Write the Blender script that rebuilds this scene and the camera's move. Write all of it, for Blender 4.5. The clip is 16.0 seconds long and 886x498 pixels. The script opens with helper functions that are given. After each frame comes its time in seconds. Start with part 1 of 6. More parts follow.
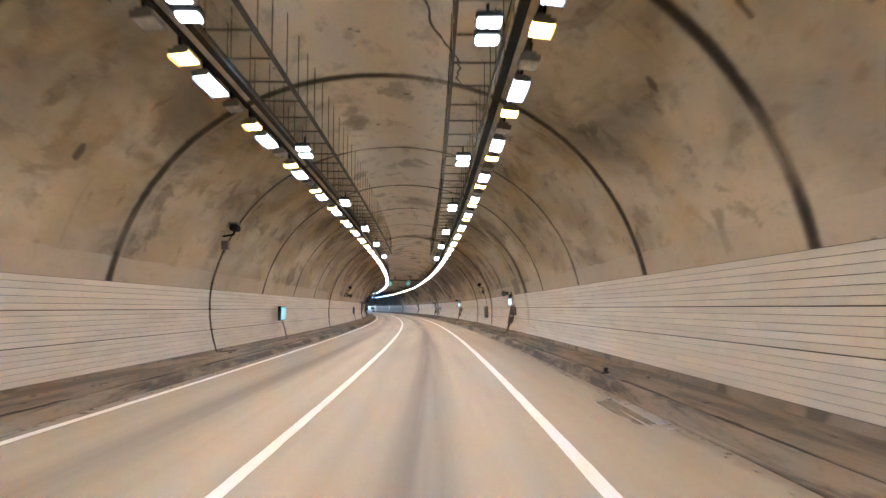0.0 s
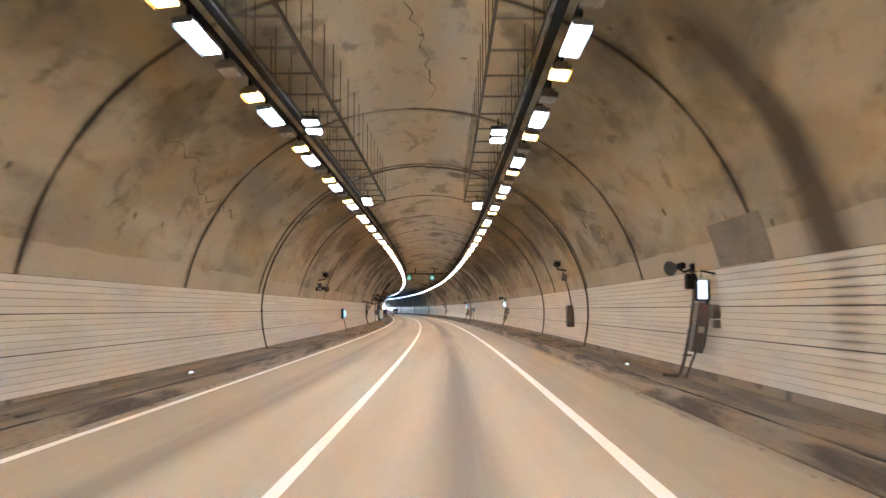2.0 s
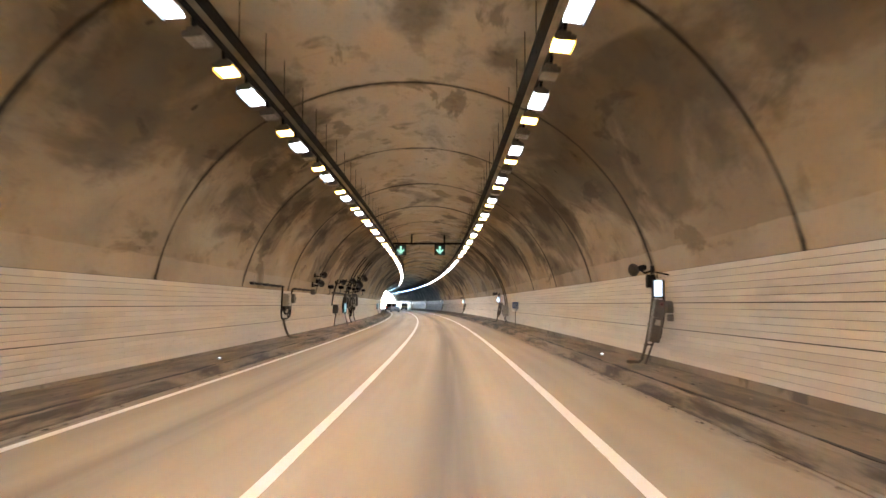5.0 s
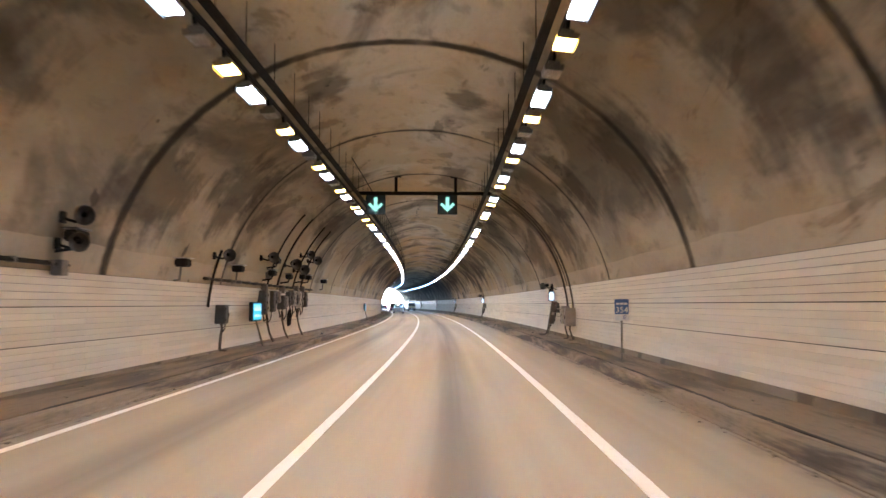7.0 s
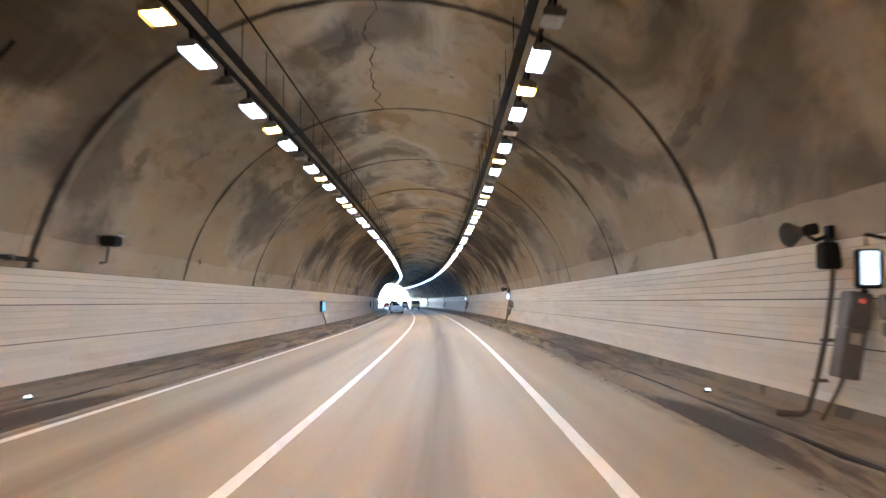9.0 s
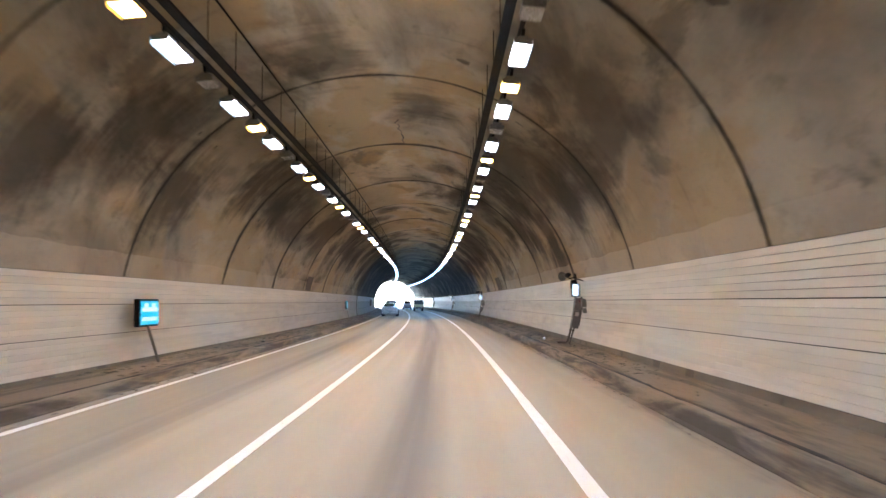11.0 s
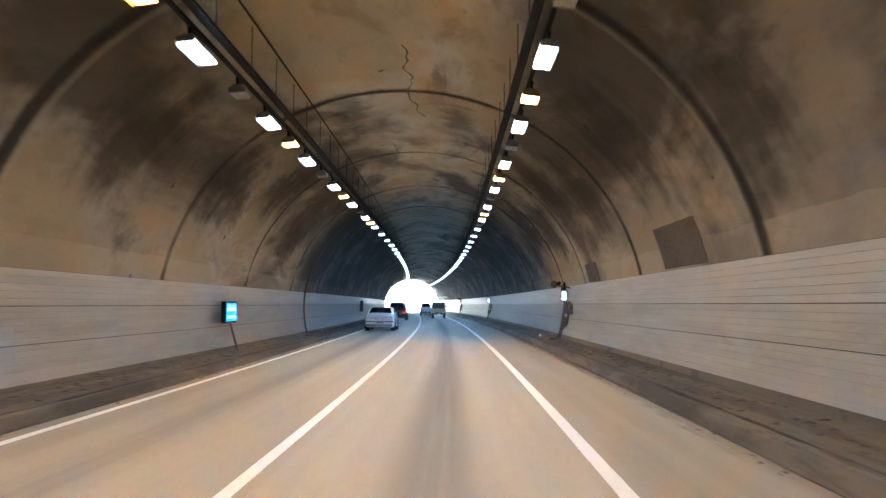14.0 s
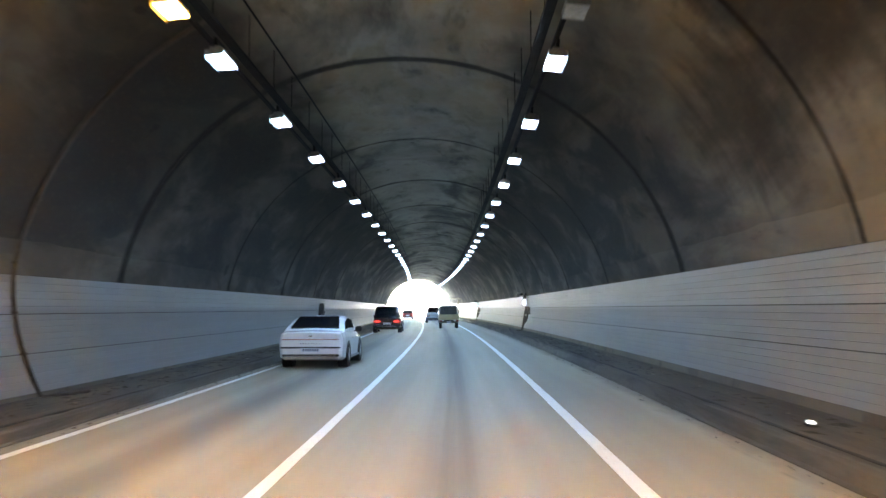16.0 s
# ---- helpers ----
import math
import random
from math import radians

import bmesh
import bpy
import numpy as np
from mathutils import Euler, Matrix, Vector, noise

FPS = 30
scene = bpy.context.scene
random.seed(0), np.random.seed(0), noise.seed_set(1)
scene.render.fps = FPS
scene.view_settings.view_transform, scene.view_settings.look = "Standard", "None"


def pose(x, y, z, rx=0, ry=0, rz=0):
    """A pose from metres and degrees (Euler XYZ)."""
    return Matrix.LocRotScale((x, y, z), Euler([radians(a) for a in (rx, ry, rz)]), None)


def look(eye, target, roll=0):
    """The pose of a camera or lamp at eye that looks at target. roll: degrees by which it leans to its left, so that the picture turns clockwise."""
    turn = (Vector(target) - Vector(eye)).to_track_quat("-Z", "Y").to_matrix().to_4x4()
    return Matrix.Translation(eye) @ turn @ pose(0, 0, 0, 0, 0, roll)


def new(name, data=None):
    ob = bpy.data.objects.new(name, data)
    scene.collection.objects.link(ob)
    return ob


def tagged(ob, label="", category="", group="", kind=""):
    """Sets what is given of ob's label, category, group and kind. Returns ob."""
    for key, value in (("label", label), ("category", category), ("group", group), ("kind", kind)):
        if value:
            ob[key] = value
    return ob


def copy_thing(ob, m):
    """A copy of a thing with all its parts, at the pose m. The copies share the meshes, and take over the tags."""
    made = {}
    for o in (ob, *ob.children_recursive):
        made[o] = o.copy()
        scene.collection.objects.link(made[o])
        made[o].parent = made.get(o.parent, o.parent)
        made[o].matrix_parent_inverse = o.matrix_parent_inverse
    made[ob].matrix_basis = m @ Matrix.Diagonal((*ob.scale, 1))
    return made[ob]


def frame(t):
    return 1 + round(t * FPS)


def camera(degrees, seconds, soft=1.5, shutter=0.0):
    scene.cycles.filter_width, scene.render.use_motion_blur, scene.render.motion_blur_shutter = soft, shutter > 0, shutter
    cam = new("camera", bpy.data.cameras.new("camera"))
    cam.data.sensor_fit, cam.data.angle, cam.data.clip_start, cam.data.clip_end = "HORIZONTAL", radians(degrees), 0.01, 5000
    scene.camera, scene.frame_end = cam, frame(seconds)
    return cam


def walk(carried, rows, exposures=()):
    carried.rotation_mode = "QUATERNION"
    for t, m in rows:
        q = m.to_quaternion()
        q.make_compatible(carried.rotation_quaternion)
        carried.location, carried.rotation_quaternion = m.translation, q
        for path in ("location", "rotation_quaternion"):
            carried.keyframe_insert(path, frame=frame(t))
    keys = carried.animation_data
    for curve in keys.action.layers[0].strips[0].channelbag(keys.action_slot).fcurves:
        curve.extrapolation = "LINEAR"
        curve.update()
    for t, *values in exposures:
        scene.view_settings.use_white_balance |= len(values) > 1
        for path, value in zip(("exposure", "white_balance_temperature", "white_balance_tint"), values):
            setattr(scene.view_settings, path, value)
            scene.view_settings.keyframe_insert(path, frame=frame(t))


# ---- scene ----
cam = camera(53.2, 16.0, soft=1.5, shutter=0.25)

# The tunnel follows one left-hand arc. s runs along it, u to the right of the middle of the driven lane.
BEND = 0.0004892


def at(s, u, z):
    a = BEND * s
    return Vector(((math.cos(a) - 1) / BEND + u * math.cos(a), math.sin(a) / BEND + u * math.sin(a), z))


def spot(s, u, z, rz=0.0, rx=0.0, ry=0.0):
    """A pose on the arc: local y runs along the tunnel, x to the right, z up."""
    return Matrix.Translation(at(s, u, z)) @ Euler((radians(rx), radians(ry), BEND * s + radians(rz))).to_matrix().to_4x4()


# seconds, s, u, yaw against the arc, pitch, roll
WAY = [
    (0, 0.00, 0.214, -0.112, 3.822, -0.214),
    (0.5, 8.16, 0.185, 0.287, 3.795, -0.208),
    (1, 16.31, 0.078, 0.510, 3.827, -0.038),
    (1.5, 24.47, -0.020, 0.694, 3.861, 0.060),
    (2, 32.63, -0.121, 0.842, 3.898, 0.094),
    (2.5, 40.59, -0.111, 0.908, 3.722, 0.055),
    (3, 48.55, -0.075, 0.921, 3.631, 0.030),
    (3.5, 56.51, -0.056, 0.847, 3.537, -0.044),
    (4, 64.47, -0.091, 0.644, 3.536, -0.068),
    (4.6, 73.73, -0.055, 0.654, 3.554, -0.115),
    (5.2, 82.98, 0.019, 0.791, 3.582, -0.171),
    (5.8, 92.24, 0.072, 0.940, 3.599, -0.241),
    (6.5, 102.86, 0.074, 0.983, 3.600, -0.258),
    (7, 110.41, -0.027, 0.780, 3.568, -0.158),
    (7.5, 117.95, -0.009, 0.629, 3.534, -0.154),
    (8, 125.49, 0.112, 0.692, 3.521, -0.169),
    (8.5, 133.04, 0.186, 0.672, 3.462, 0.071),
    (9, 140.60, 0.232, 0.675, 3.416, -0.094),
    (9.6, 149.67, 0.304, 0.645, 3.383, -0.136),
    (10.2, 158.71, 0.384, 0.597, 3.361, -0.100),
    (10.8, 167.68, 0.461, 0.537, 3.387, -0.045),
    (11.5, 178.15, 0.540, 0.479, 3.441, -0.051),
    (12, 185.63, 0.576, 0.457, 3.519, -0.184),
    (12.5, 192.95, 0.575, 0.488, 3.428, -0.083),
    (13, 200.27, 0.383, 0.552, 3.432, 0.016),
    (13.5, 207.60, 0.326, 0.792, 3.575, -0.133),
    (14, 214.92, 0.266, 1.105, 3.585, -0.309),
    (14.5, 222.35, 0.227, 1.215, 3.611, -0.365),
    (15, 229.78, 0.088, 1.066, 3.688, -0.244),
    (15.5, 237.21, 0.034, 1.059, 3.833, -0.118),
    (16, 244.64, 0.084, 1.147, 3.859, 0.200),
]
EYE = 1.657


def eye_pose(s, u, yaw, pitch, roll):
    p = at(s, u, EYE)
    return pose(p.x, p.y, p.z, 90 + pitch, roll, math.degrees(BEND * s) + yaw)


walk(cam, [(r[0], eye_pose(*r[1:])) for r in WAY],
     exposures=[(0.0, 6.05, 6300, 13), (1.0, 6.15, 6700, 13), (2.0, 6.15, 6700, 13), (2.5, 6.1, 6700, 14), (3.0, 6.2, 6300, 14), (3.5, 6.3, 6900, 14), (4.0, 6.2, 7400, 13), (7.0, 6.3, 6400, 14), (9.0, 6.4, 6200, 14),
                (11.5, 6.2, 6300, 14), (12.5, 6.1, 6200, 14), (13.2, 6.3, 6300, 13), (13.7, 6.5, 6500, 13), (14.5, 6.5, 6400, 13), (15.0, 6.7, 6700, 13), (15.5, 7.0, 8300, 14), (16.0, 6.9, 7700, 15)])

# ---- light: day outside the far portal ----
world = bpy.data.worlds.new("sky")
scene.world = world
world.use_nodes = True
wn = world.node_tree.nodes
sky = wn.new("ShaderNodeTexSky")
sky.sky_type = "NISHITA"
sky.sun_disc = False
sky.sun_elevation = radians(48)
sky.sun_rotation = radians(130)
world.node_tree.links.new(sky.outputs[0], wn["Background"].inputs[0])
wn["Background"].inputs[1].default_value = 0.15
sun = new("sun", bpy.data.lights.new("sun", "SUN"))
sun.data.energy = 1.0
sun.data.angle = radians(12)
sun.data.color = (1.0, 0.98, 0.95)
sun.matrix_world = look((0, 0, 50), (-0.55, 0.45, 50 - 0.85))


# ---- materials ----
class Nodes:
    """Short ways to write node trees."""

    def __init__(self, name, rough=0.7, metal=0.0):
        self.mat = bpy.data.materials.new(name)
        self.mat.use_nodes = True
        self.t = self.mat.node_tree
        self.bsdf = self.t.nodes["Principled BSDF"]
        self.bsdf.inputs["Roughness"].default_value = rough
        self.bsdf.inputs["Metallic"].default_value = metal

    def node(self, kind, **sockets):
        n = self.t.nodes.new(kind)
        for key, value in sockets.items():
            self.put(n.inputs[key.replace("_", " ")], value)
        return n

    def put(self, socket, value):
        if isinstance(value, bpy.types.NodeSocket):
            self.t.links.new(value, socket)
        elif isinstance(value, (tuple, list)) and socket.type == "RGBA":
            socket.default_value = (*value, 1) if len(value) == 3 else value
        else:
            socket.default_value = value

    def uv(self):
        n = self.t.nodes.new("ShaderNodeUVMap")
        n.uv_map = "UVMap"
        return n.outputs[0]

    def obj(self):
        return self.t.nodes.new("ShaderNodeTexCoord").outputs["Object"]

    def split(self, v):
        n = self.t.nodes.new("ShaderNodeSeparateXYZ")
        self.put(n.inputs[0], v)
        return n.outputs

    def scale(self, v, by):
        n = self.t.nodes.new("ShaderNodeMapping")
        self.put(n.inputs["Vector"], v)
        n.inputs["Scale"].default_value = by
        return n.outputs[0]

    def noise(self, v, scale, detail=4, rough=0.55, distort=0.0):
        n = self.t.nodes.new("ShaderNodeTexNoise")
        self.put(n.inputs["Vector"], v)
        n.inputs["Scale"].default_value = scale
        n.inputs["Detail"].default_value = detail
        n.inputs["Roughness"].default_value = rough
        n.inputs["Distortion"].default_value = distort
        return n.outputs["Fac"]

    def ramp(self, f, a, b, lo=0.0, hi=1.0):
        n = self.t.nodes.new("ShaderNodeMapRange")
        n.interpolation_type = "SMOOTHSTEP"
        for key, value in (("Value", f), ("From Min", a), ("From Max", b), ("To Min", lo), ("To Max", hi)):
            self.put(n.inputs[key], value)
        return n.outputs[0]

    def math(self, op, a, b=0.0, c=0.0):
        n = self.t.nodes.new("ShaderNodeMath")
        n.operation = op
        for i, value in enumerate((a, b, c)):
            self.put(n.inputs[i], value)
        return n.outputs[0]

    def mix(self, f, a, b):
        n = self.t.nodes.new("ShaderNodeMix")
        n.data_type = "RGBA"
        self.put(n.inputs[0], f)
        self.put(n.inputs[6], a)
        self.put(n.inputs[7], b)
        return n.outputs[2]

    def rnd(self):
        return self.t.nodes.new("ShaderNodeObjectInfo").outputs["Random"]

    def island(self):
        return self.t.nodes.new("ShaderNodeNewGeometry").outputs["Random Per Island"]

    def colour(self, c):
        self.put(self.bsdf.inputs["Base Color"], c)
        return self

    def rough(self, r):
        self.put(self.bsdf.inputs["Roughness"], r)
        return self

    def bump(self, height, strength=0.3, distance=0.02):
        n = self.t.nodes.new("ShaderNodeBump")
        n.inputs["Strength"].default_value = strength
        n.inputs["Distance"].default_value = distance
        self.put(n.inputs["Height"], height)
        self.t.links.new(n.outputs[0], self.bsdf.inputs["Normal"])
        return self


def worn(name, a, b, rough=0.6, metal=0.0, scale=6.0, bump=0.15):
    """A plain surface with grime at two scales."""
    m = Nodes(name, rough, metal)
    o = m.obj()
    big = m.noise(o, scale * 0.3, 3)
    fine = m.noise(o, scale * 6, 5)
    f = m.math("ADD", m.math("MULTIPLY", big, 0.7), m.math("MULTIPLY", fine, 0.35))
    m.colour(m.mix(m.ramp(f, 0.35, 0.75), a, b))
    m.rough(m.ramp(fine, 0.2, 0.8, max(0.02, rough - 0.12), min(1, rough + 0.12)))
    if bump:
        m.bump(fine, bump, 0.004)
    return m.mat


def glow(name, colour, strength):
    m = Nodes(name, 0.3)
    m.colour((0.02, 0.02, 0.02))
    m.bsdf.inputs["Emission Color"].default_value = (*colour, 1)
    m.bsdf.inputs["Emission Strength"].default_value = strength
    return m.mat


BLOCK, SKEW = 9.0, 0.055
# the casting joints wander a little from their nine-metre step
DRIFT = ((-60, 1.75), (60, 1.75), (126, 2.3), (150, 3.0), (165, 3.0), (190, 2.4), (198, 2.7), (216, 3.0), (252, 2.95), (261, 2.4), (440, 2.4))


def joint_s(k):
    s = k * BLOCK
    for (a, va), (b, vb) in zip(DRIFT[:-1], DRIFT[1:]):
        if s <= b:
            return s + va + (vb - va) * max(0.0, (s - a) / (b - a))
    return s + DRIFT[-1][1]



def lining_material():
    m = Nodes("lining_concrete", 0.85)
    uv = m.uv()
    s, a, _ = m.split(uv)
    z = m.split(m.obj())[2]
    aa = m.math("ABSOLUTE", a)
    # stains are drawn out along the tunnel by the wind of the traffic
    drawn = m.scale(uv, (0.42, 1.0, 1))
    cloud = m.noise(drawn, 0.45, 5, 0.55, 0.3)
    drift = m.noise(drawn, 0.30, 7, 0.56, 0.6)
    torn = m.noise(drawn, 0.62, 9, 0.60, 0.5)
    mott = m.noise(drawn, 1.5, 7, 0.62, 0.3)
    fine = m.noise(uv, 9.0, 6, 0.65)
    grain = m.noise(uv, 45.0, 3, 0.6)
    # one cast block differs from the next
    cell = m.t.nodes.new("ShaderNodeUVMap")
    cell.uv_map = "cell"
    kf = m.split(cell.outputs[0])[0]

    def dice(v):
        n = m.t.nodes.new("ShaderNodeTexWhiteNoise")
        n.noise_dimensions = "1D"
        m.put(n.inputs["W"], v)
        return n.outputs["Value"]

    col = m.mix(m.ramp(cloud, 0.36, 0.64), (0.54, 0.452, 0.325), (0.36, 0.297, 0.214))
    col = m.mix(m.math("MULTIPLY", dice(m.math("FLOOR", kf)), 0.25), col, (0.24, 0.215, 0.18))
    col = m.mix(m.ramp(mott, 0.42, 0.30, 0.0, 0.35), col, (0.50, 0.415, 0.29))
    # crown colour lifted to stand in for lamp light missing up there
    col = m.mix(m.math("MULTIPLY", m.ramp(aa, 3.8, 2.0), m.ramp(s, 70.0, 215.0, 0.72, 0.25)), col, (0.66, 0.59, 0.485))
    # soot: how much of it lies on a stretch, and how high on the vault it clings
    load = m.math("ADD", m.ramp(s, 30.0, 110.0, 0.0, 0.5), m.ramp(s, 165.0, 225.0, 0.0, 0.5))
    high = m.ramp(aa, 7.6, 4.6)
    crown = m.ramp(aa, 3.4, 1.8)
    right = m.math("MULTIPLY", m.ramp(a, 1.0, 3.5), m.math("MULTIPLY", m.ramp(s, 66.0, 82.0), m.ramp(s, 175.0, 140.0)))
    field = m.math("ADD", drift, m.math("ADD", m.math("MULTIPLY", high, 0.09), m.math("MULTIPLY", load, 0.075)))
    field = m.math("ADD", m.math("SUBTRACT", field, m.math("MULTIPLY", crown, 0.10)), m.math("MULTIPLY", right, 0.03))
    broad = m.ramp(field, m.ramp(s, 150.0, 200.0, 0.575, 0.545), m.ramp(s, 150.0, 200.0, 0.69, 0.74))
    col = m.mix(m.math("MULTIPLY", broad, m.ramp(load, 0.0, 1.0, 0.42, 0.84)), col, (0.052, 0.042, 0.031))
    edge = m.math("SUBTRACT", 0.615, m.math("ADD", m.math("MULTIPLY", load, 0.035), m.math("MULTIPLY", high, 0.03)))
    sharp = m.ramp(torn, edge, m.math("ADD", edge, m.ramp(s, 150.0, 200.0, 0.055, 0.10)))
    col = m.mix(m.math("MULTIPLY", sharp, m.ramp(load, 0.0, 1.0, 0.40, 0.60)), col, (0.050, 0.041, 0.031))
    col = m.mix(m.ramp(mott, 0.53, 0.66, 0.0, 0.30), col, (0.075, 0.060, 0.043))
    # bare concrete between the soot fields, its ochre deepened to carry amber lamp light
    bare = m.math("MULTIPLY", m.ramp(field, 0.59, 0.50), m.ramp(s, 55.0, 200.0, 0.0, 0.62))
    col = m.mix(m.math("MULTIPLY", bare, m.ramp(s, 285.0, 258.0)), col, (0.40, 0.28, 0.135))
    # yellowed haunches over the first stretch, with sooty scabs on them
    ochre = m.math("MULTIPLY", m.ramp(m.noise(drawn, 0.55, 6, 0.6, 0.4), 0.46, 0.62), m.math("MULTIPLY", m.ramp(aa, 2.6, 4.2), m.ramp(s, 120.0, 70.0)))
    col = m.mix(m.math("MULTIPLY", ochre, 0.42), col, (0.46, 0.335, 0.165))
    scab = m.math("MULTIPLY", m.ramp(m.noise(uv, 0.85, 8, 0.66, 0.3), 0.585, 0.66), m.math("MULTIPLY", m.ramp(aa, 2.8, 4.0), m.ramp(s, 120.0, 70.0)))
    col = m.mix(m.math("MULTIPLY", scab, 0.42), col, (0.10, 0.082, 0.055))
    # the whole vault darkens in steps towards the far portal, least at the crown
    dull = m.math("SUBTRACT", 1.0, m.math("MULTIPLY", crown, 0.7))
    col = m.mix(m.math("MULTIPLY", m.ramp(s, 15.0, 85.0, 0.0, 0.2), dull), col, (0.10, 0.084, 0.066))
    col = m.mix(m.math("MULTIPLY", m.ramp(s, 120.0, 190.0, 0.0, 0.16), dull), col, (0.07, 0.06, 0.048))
    # this noise only makes the edge of the dark end stretch uneven
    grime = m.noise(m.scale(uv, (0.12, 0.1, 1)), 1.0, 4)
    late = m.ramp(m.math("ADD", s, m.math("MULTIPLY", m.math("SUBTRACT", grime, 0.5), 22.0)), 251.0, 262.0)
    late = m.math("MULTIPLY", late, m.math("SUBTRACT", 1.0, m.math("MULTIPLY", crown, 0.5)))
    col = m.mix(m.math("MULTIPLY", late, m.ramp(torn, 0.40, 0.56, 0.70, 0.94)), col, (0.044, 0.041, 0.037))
    # single soot clouds, torn downwards by running water: place along the tunnel and round the vault, half length, half height
    feather = m.noise(m.scale(uv, (1.5, 0.4, 1)), 1.0, 6, 0.62, 0.3)
    ragged = m.math("ADD", m.math("MULTIPLY", m.math("SUBTRACT", m.noise(drawn, 0.9, 7, 0.62, 0.4), 0.5), 1.9), m.math("MULTIPLY", m.math("SUBTRACT", feather, 0.5), 1.7))
    right_near = ((59.8, 5.4, 1.5, 0.7), (62.2, 6.8, 1.2, 0.9), (66.5, 5.8, 1.0, 1.0), (73.9, 6.0, 1.1, 1.2), (76.3, 5.8, 0.9, 0.9), (85.2, 6.0, 1.2, 1.0))
    right_mid = ((109.0, 5.6, 1.0, 1.6), (112.3, 5.1, 2.0, 1.2), (121.2, 5.6, 1.9, 1.7), (128.6, 5.2, 2.2, 1.4), (127.3, 6.6, 1.0, 0.9), (135.5, 5.0, 1.2, 1.3), (142.5, 6.0, 2.4, 1.4), (147.3, 5.5, 2.2, 1.5), (166.5, 4.5, 1.4, 1.0))
    right_far = ((191.5, 5.8, 2.0, 1.4), (195.6, 5.7, 1.8, 1.3), (202.4, 6.0, 1.8, 1.5), (210.2, 3.2, 1.6, 1.2), (208.6, 5.6, 2.0, 1.4), (212.6, 5.0, 1.4, 1.1), (204.8, 4.6, 2.2, 1.3), (206.0, 6.6, 1.5, 1.0), (202.6, 7.3, 2.2, 0.9), (227.2, 5.9, 2.0, 1.4), (233.0, 5.3, 2.6, 1.4), (239.2, 5.5, 1.7, 1.3), (243.5, 4.7, 2.0, 1.0), (249.0, 5.6, 2.4, 1.5), (253.5, 5.2, 2.4, 1.6), (256.6, 6.0, 2.2, 1.3))
    left_near = ((42.3, -4.3, 2.0, 0.8), (43.5, -7.3, 0.9, 0.6), (49.2, -4.7, 1.5, 0.9), (75.3, -5.8, 1.2, 1.3), (84.8, -5.7, 1.4, 1.2))
    left_mid = ((129.5, -6.4, 2.6, 1.2), (134.8, -5.7, 2.2, 1.4), (111.6, -5.2, 2.2, 1.3), (121.3, -5.5, 1.8, 1.1), (137.3, -5.0, 1.4, 1.0), (151.6, -5.0, 2.4, 1.3))
    left_far = ((185.0, -6.4, 1.8, 1.2), (188.6, -5.0, 2.2, 1.2), (192.5, -6.2, 2.0, 1.3), (198.2, -4.8, 2.0, 1.2), (203.0, -5.0, 2.2, 1.3), (231.7, -5.4, 2.4, 1.3), (238.3, -5.5, 2.3, 1.3), (244.4, -4.9, 2.4, 1.2), (250.5, -6.2, 2.0, 0.9))
    crown_mid = ((66.8, 1.2, 0.9, 0.4), (122.5, 2.0, 1.2, 0.5), (131.0, -2.0, 1.6, 0.6), (132.6, 1.4, 1.2, 0.5), (151.5, 3.6, 1.6, 0.8), (189.5, -1.2, 2.4, 0.9), (194.5, 0.9, 2.0, 0.8), (205.0, 1.5, 2.0, 0.7), (221.0, -1.6, 1.4, 0.7), (221.1, 1.4, 1.5, 0.7), (239.5, 1.4, 2.0, 0.5), (239.0, -1.6, 2.0, 0.5))
    for clouds, much in ((right_near + left_near, 0.42), (right_mid + left_mid + crown_mid, 0.64), (right_far + left_far, 0.80)):
        for cs, ca, hs, ha in clouds:
            es = m.math("DIVIDE", m.math("SUBTRACT", s, cs), hs)
            ea = m.math("DIVIDE", m.math("SUBTRACT", a, ca), ha)
            reach_ = m.math("ADD", m.math("SQRT", m.math("ADD", m.math("MULTIPLY", es, es), m.math("MULTIPLY", ea, ea))), ragged)
            col = m.mix(m.ramp(reach_, m.ramp(s, 150.0, 200.0, 1.2, 1.4), m.ramp(s, 150.0, 200.0, 0.5, 0.3), 0.0, much), col, (0.042, 0.034, 0.025))
    # the old coat of paint above the tiles, with a hand-drawn upper edge
    lean = m.math("MULTIPLY", m.ramp(a, -1.0, 1.0), 0.17)
    brim = m.math("ADD", m.math("ADD", 2.68, lean), m.math("MULTIPLY", m.noise(uv, 0.7, 5), 0.16))
    coat = m.math("MULTIPLY", m.ramp(m.math("SUBTRACT", brim, z), -0.01, 0.012), m.ramp(m.noise(m.scale(uv, (0.12, 0.1, 1)), 1.0, 2), 0.38, 0.5, 0.35, 0.85))
    coat = m.math("MULTIPLY", coat, m.ramp(torn, 0.70, 0.56))
    coat = m.math("MULTIPLY", coat, m.ramp(s, 272.0, 235.0, 0.1, 0.9))
    coat = m.math("MULTIPLY", coat, m.math("MULTIPLY", m.ramp(s, 210.0, 150.0, 0.6, 1.0), m.ramp(s, 130.0, 75.0, 0.7, 1.0)))
    col = m.mix(coat, col, (0.46, 0.385, 0.29))
    # one wide fan of soot on the right haunch
    mid_s = m.math("ADD", 44.1, m.math("MULTIPLY", m.math("SUBTRACT", m.noise(uv, 0.5, 4), 0.5), 0.9))
    fan = m.ramp(m.math("ABSOLUTE", m.math("SUBTRACT", s, mid_s)), m.ramp(a, 5.5, 8.0, 0.7, 1.05), 0.15)
    fan = m.math("MULTIPLY", fan, m.math("MULTIPLY", m.ramp(a, 4.0, 5.0), m.ramp(a, 8.4, 8.1)))
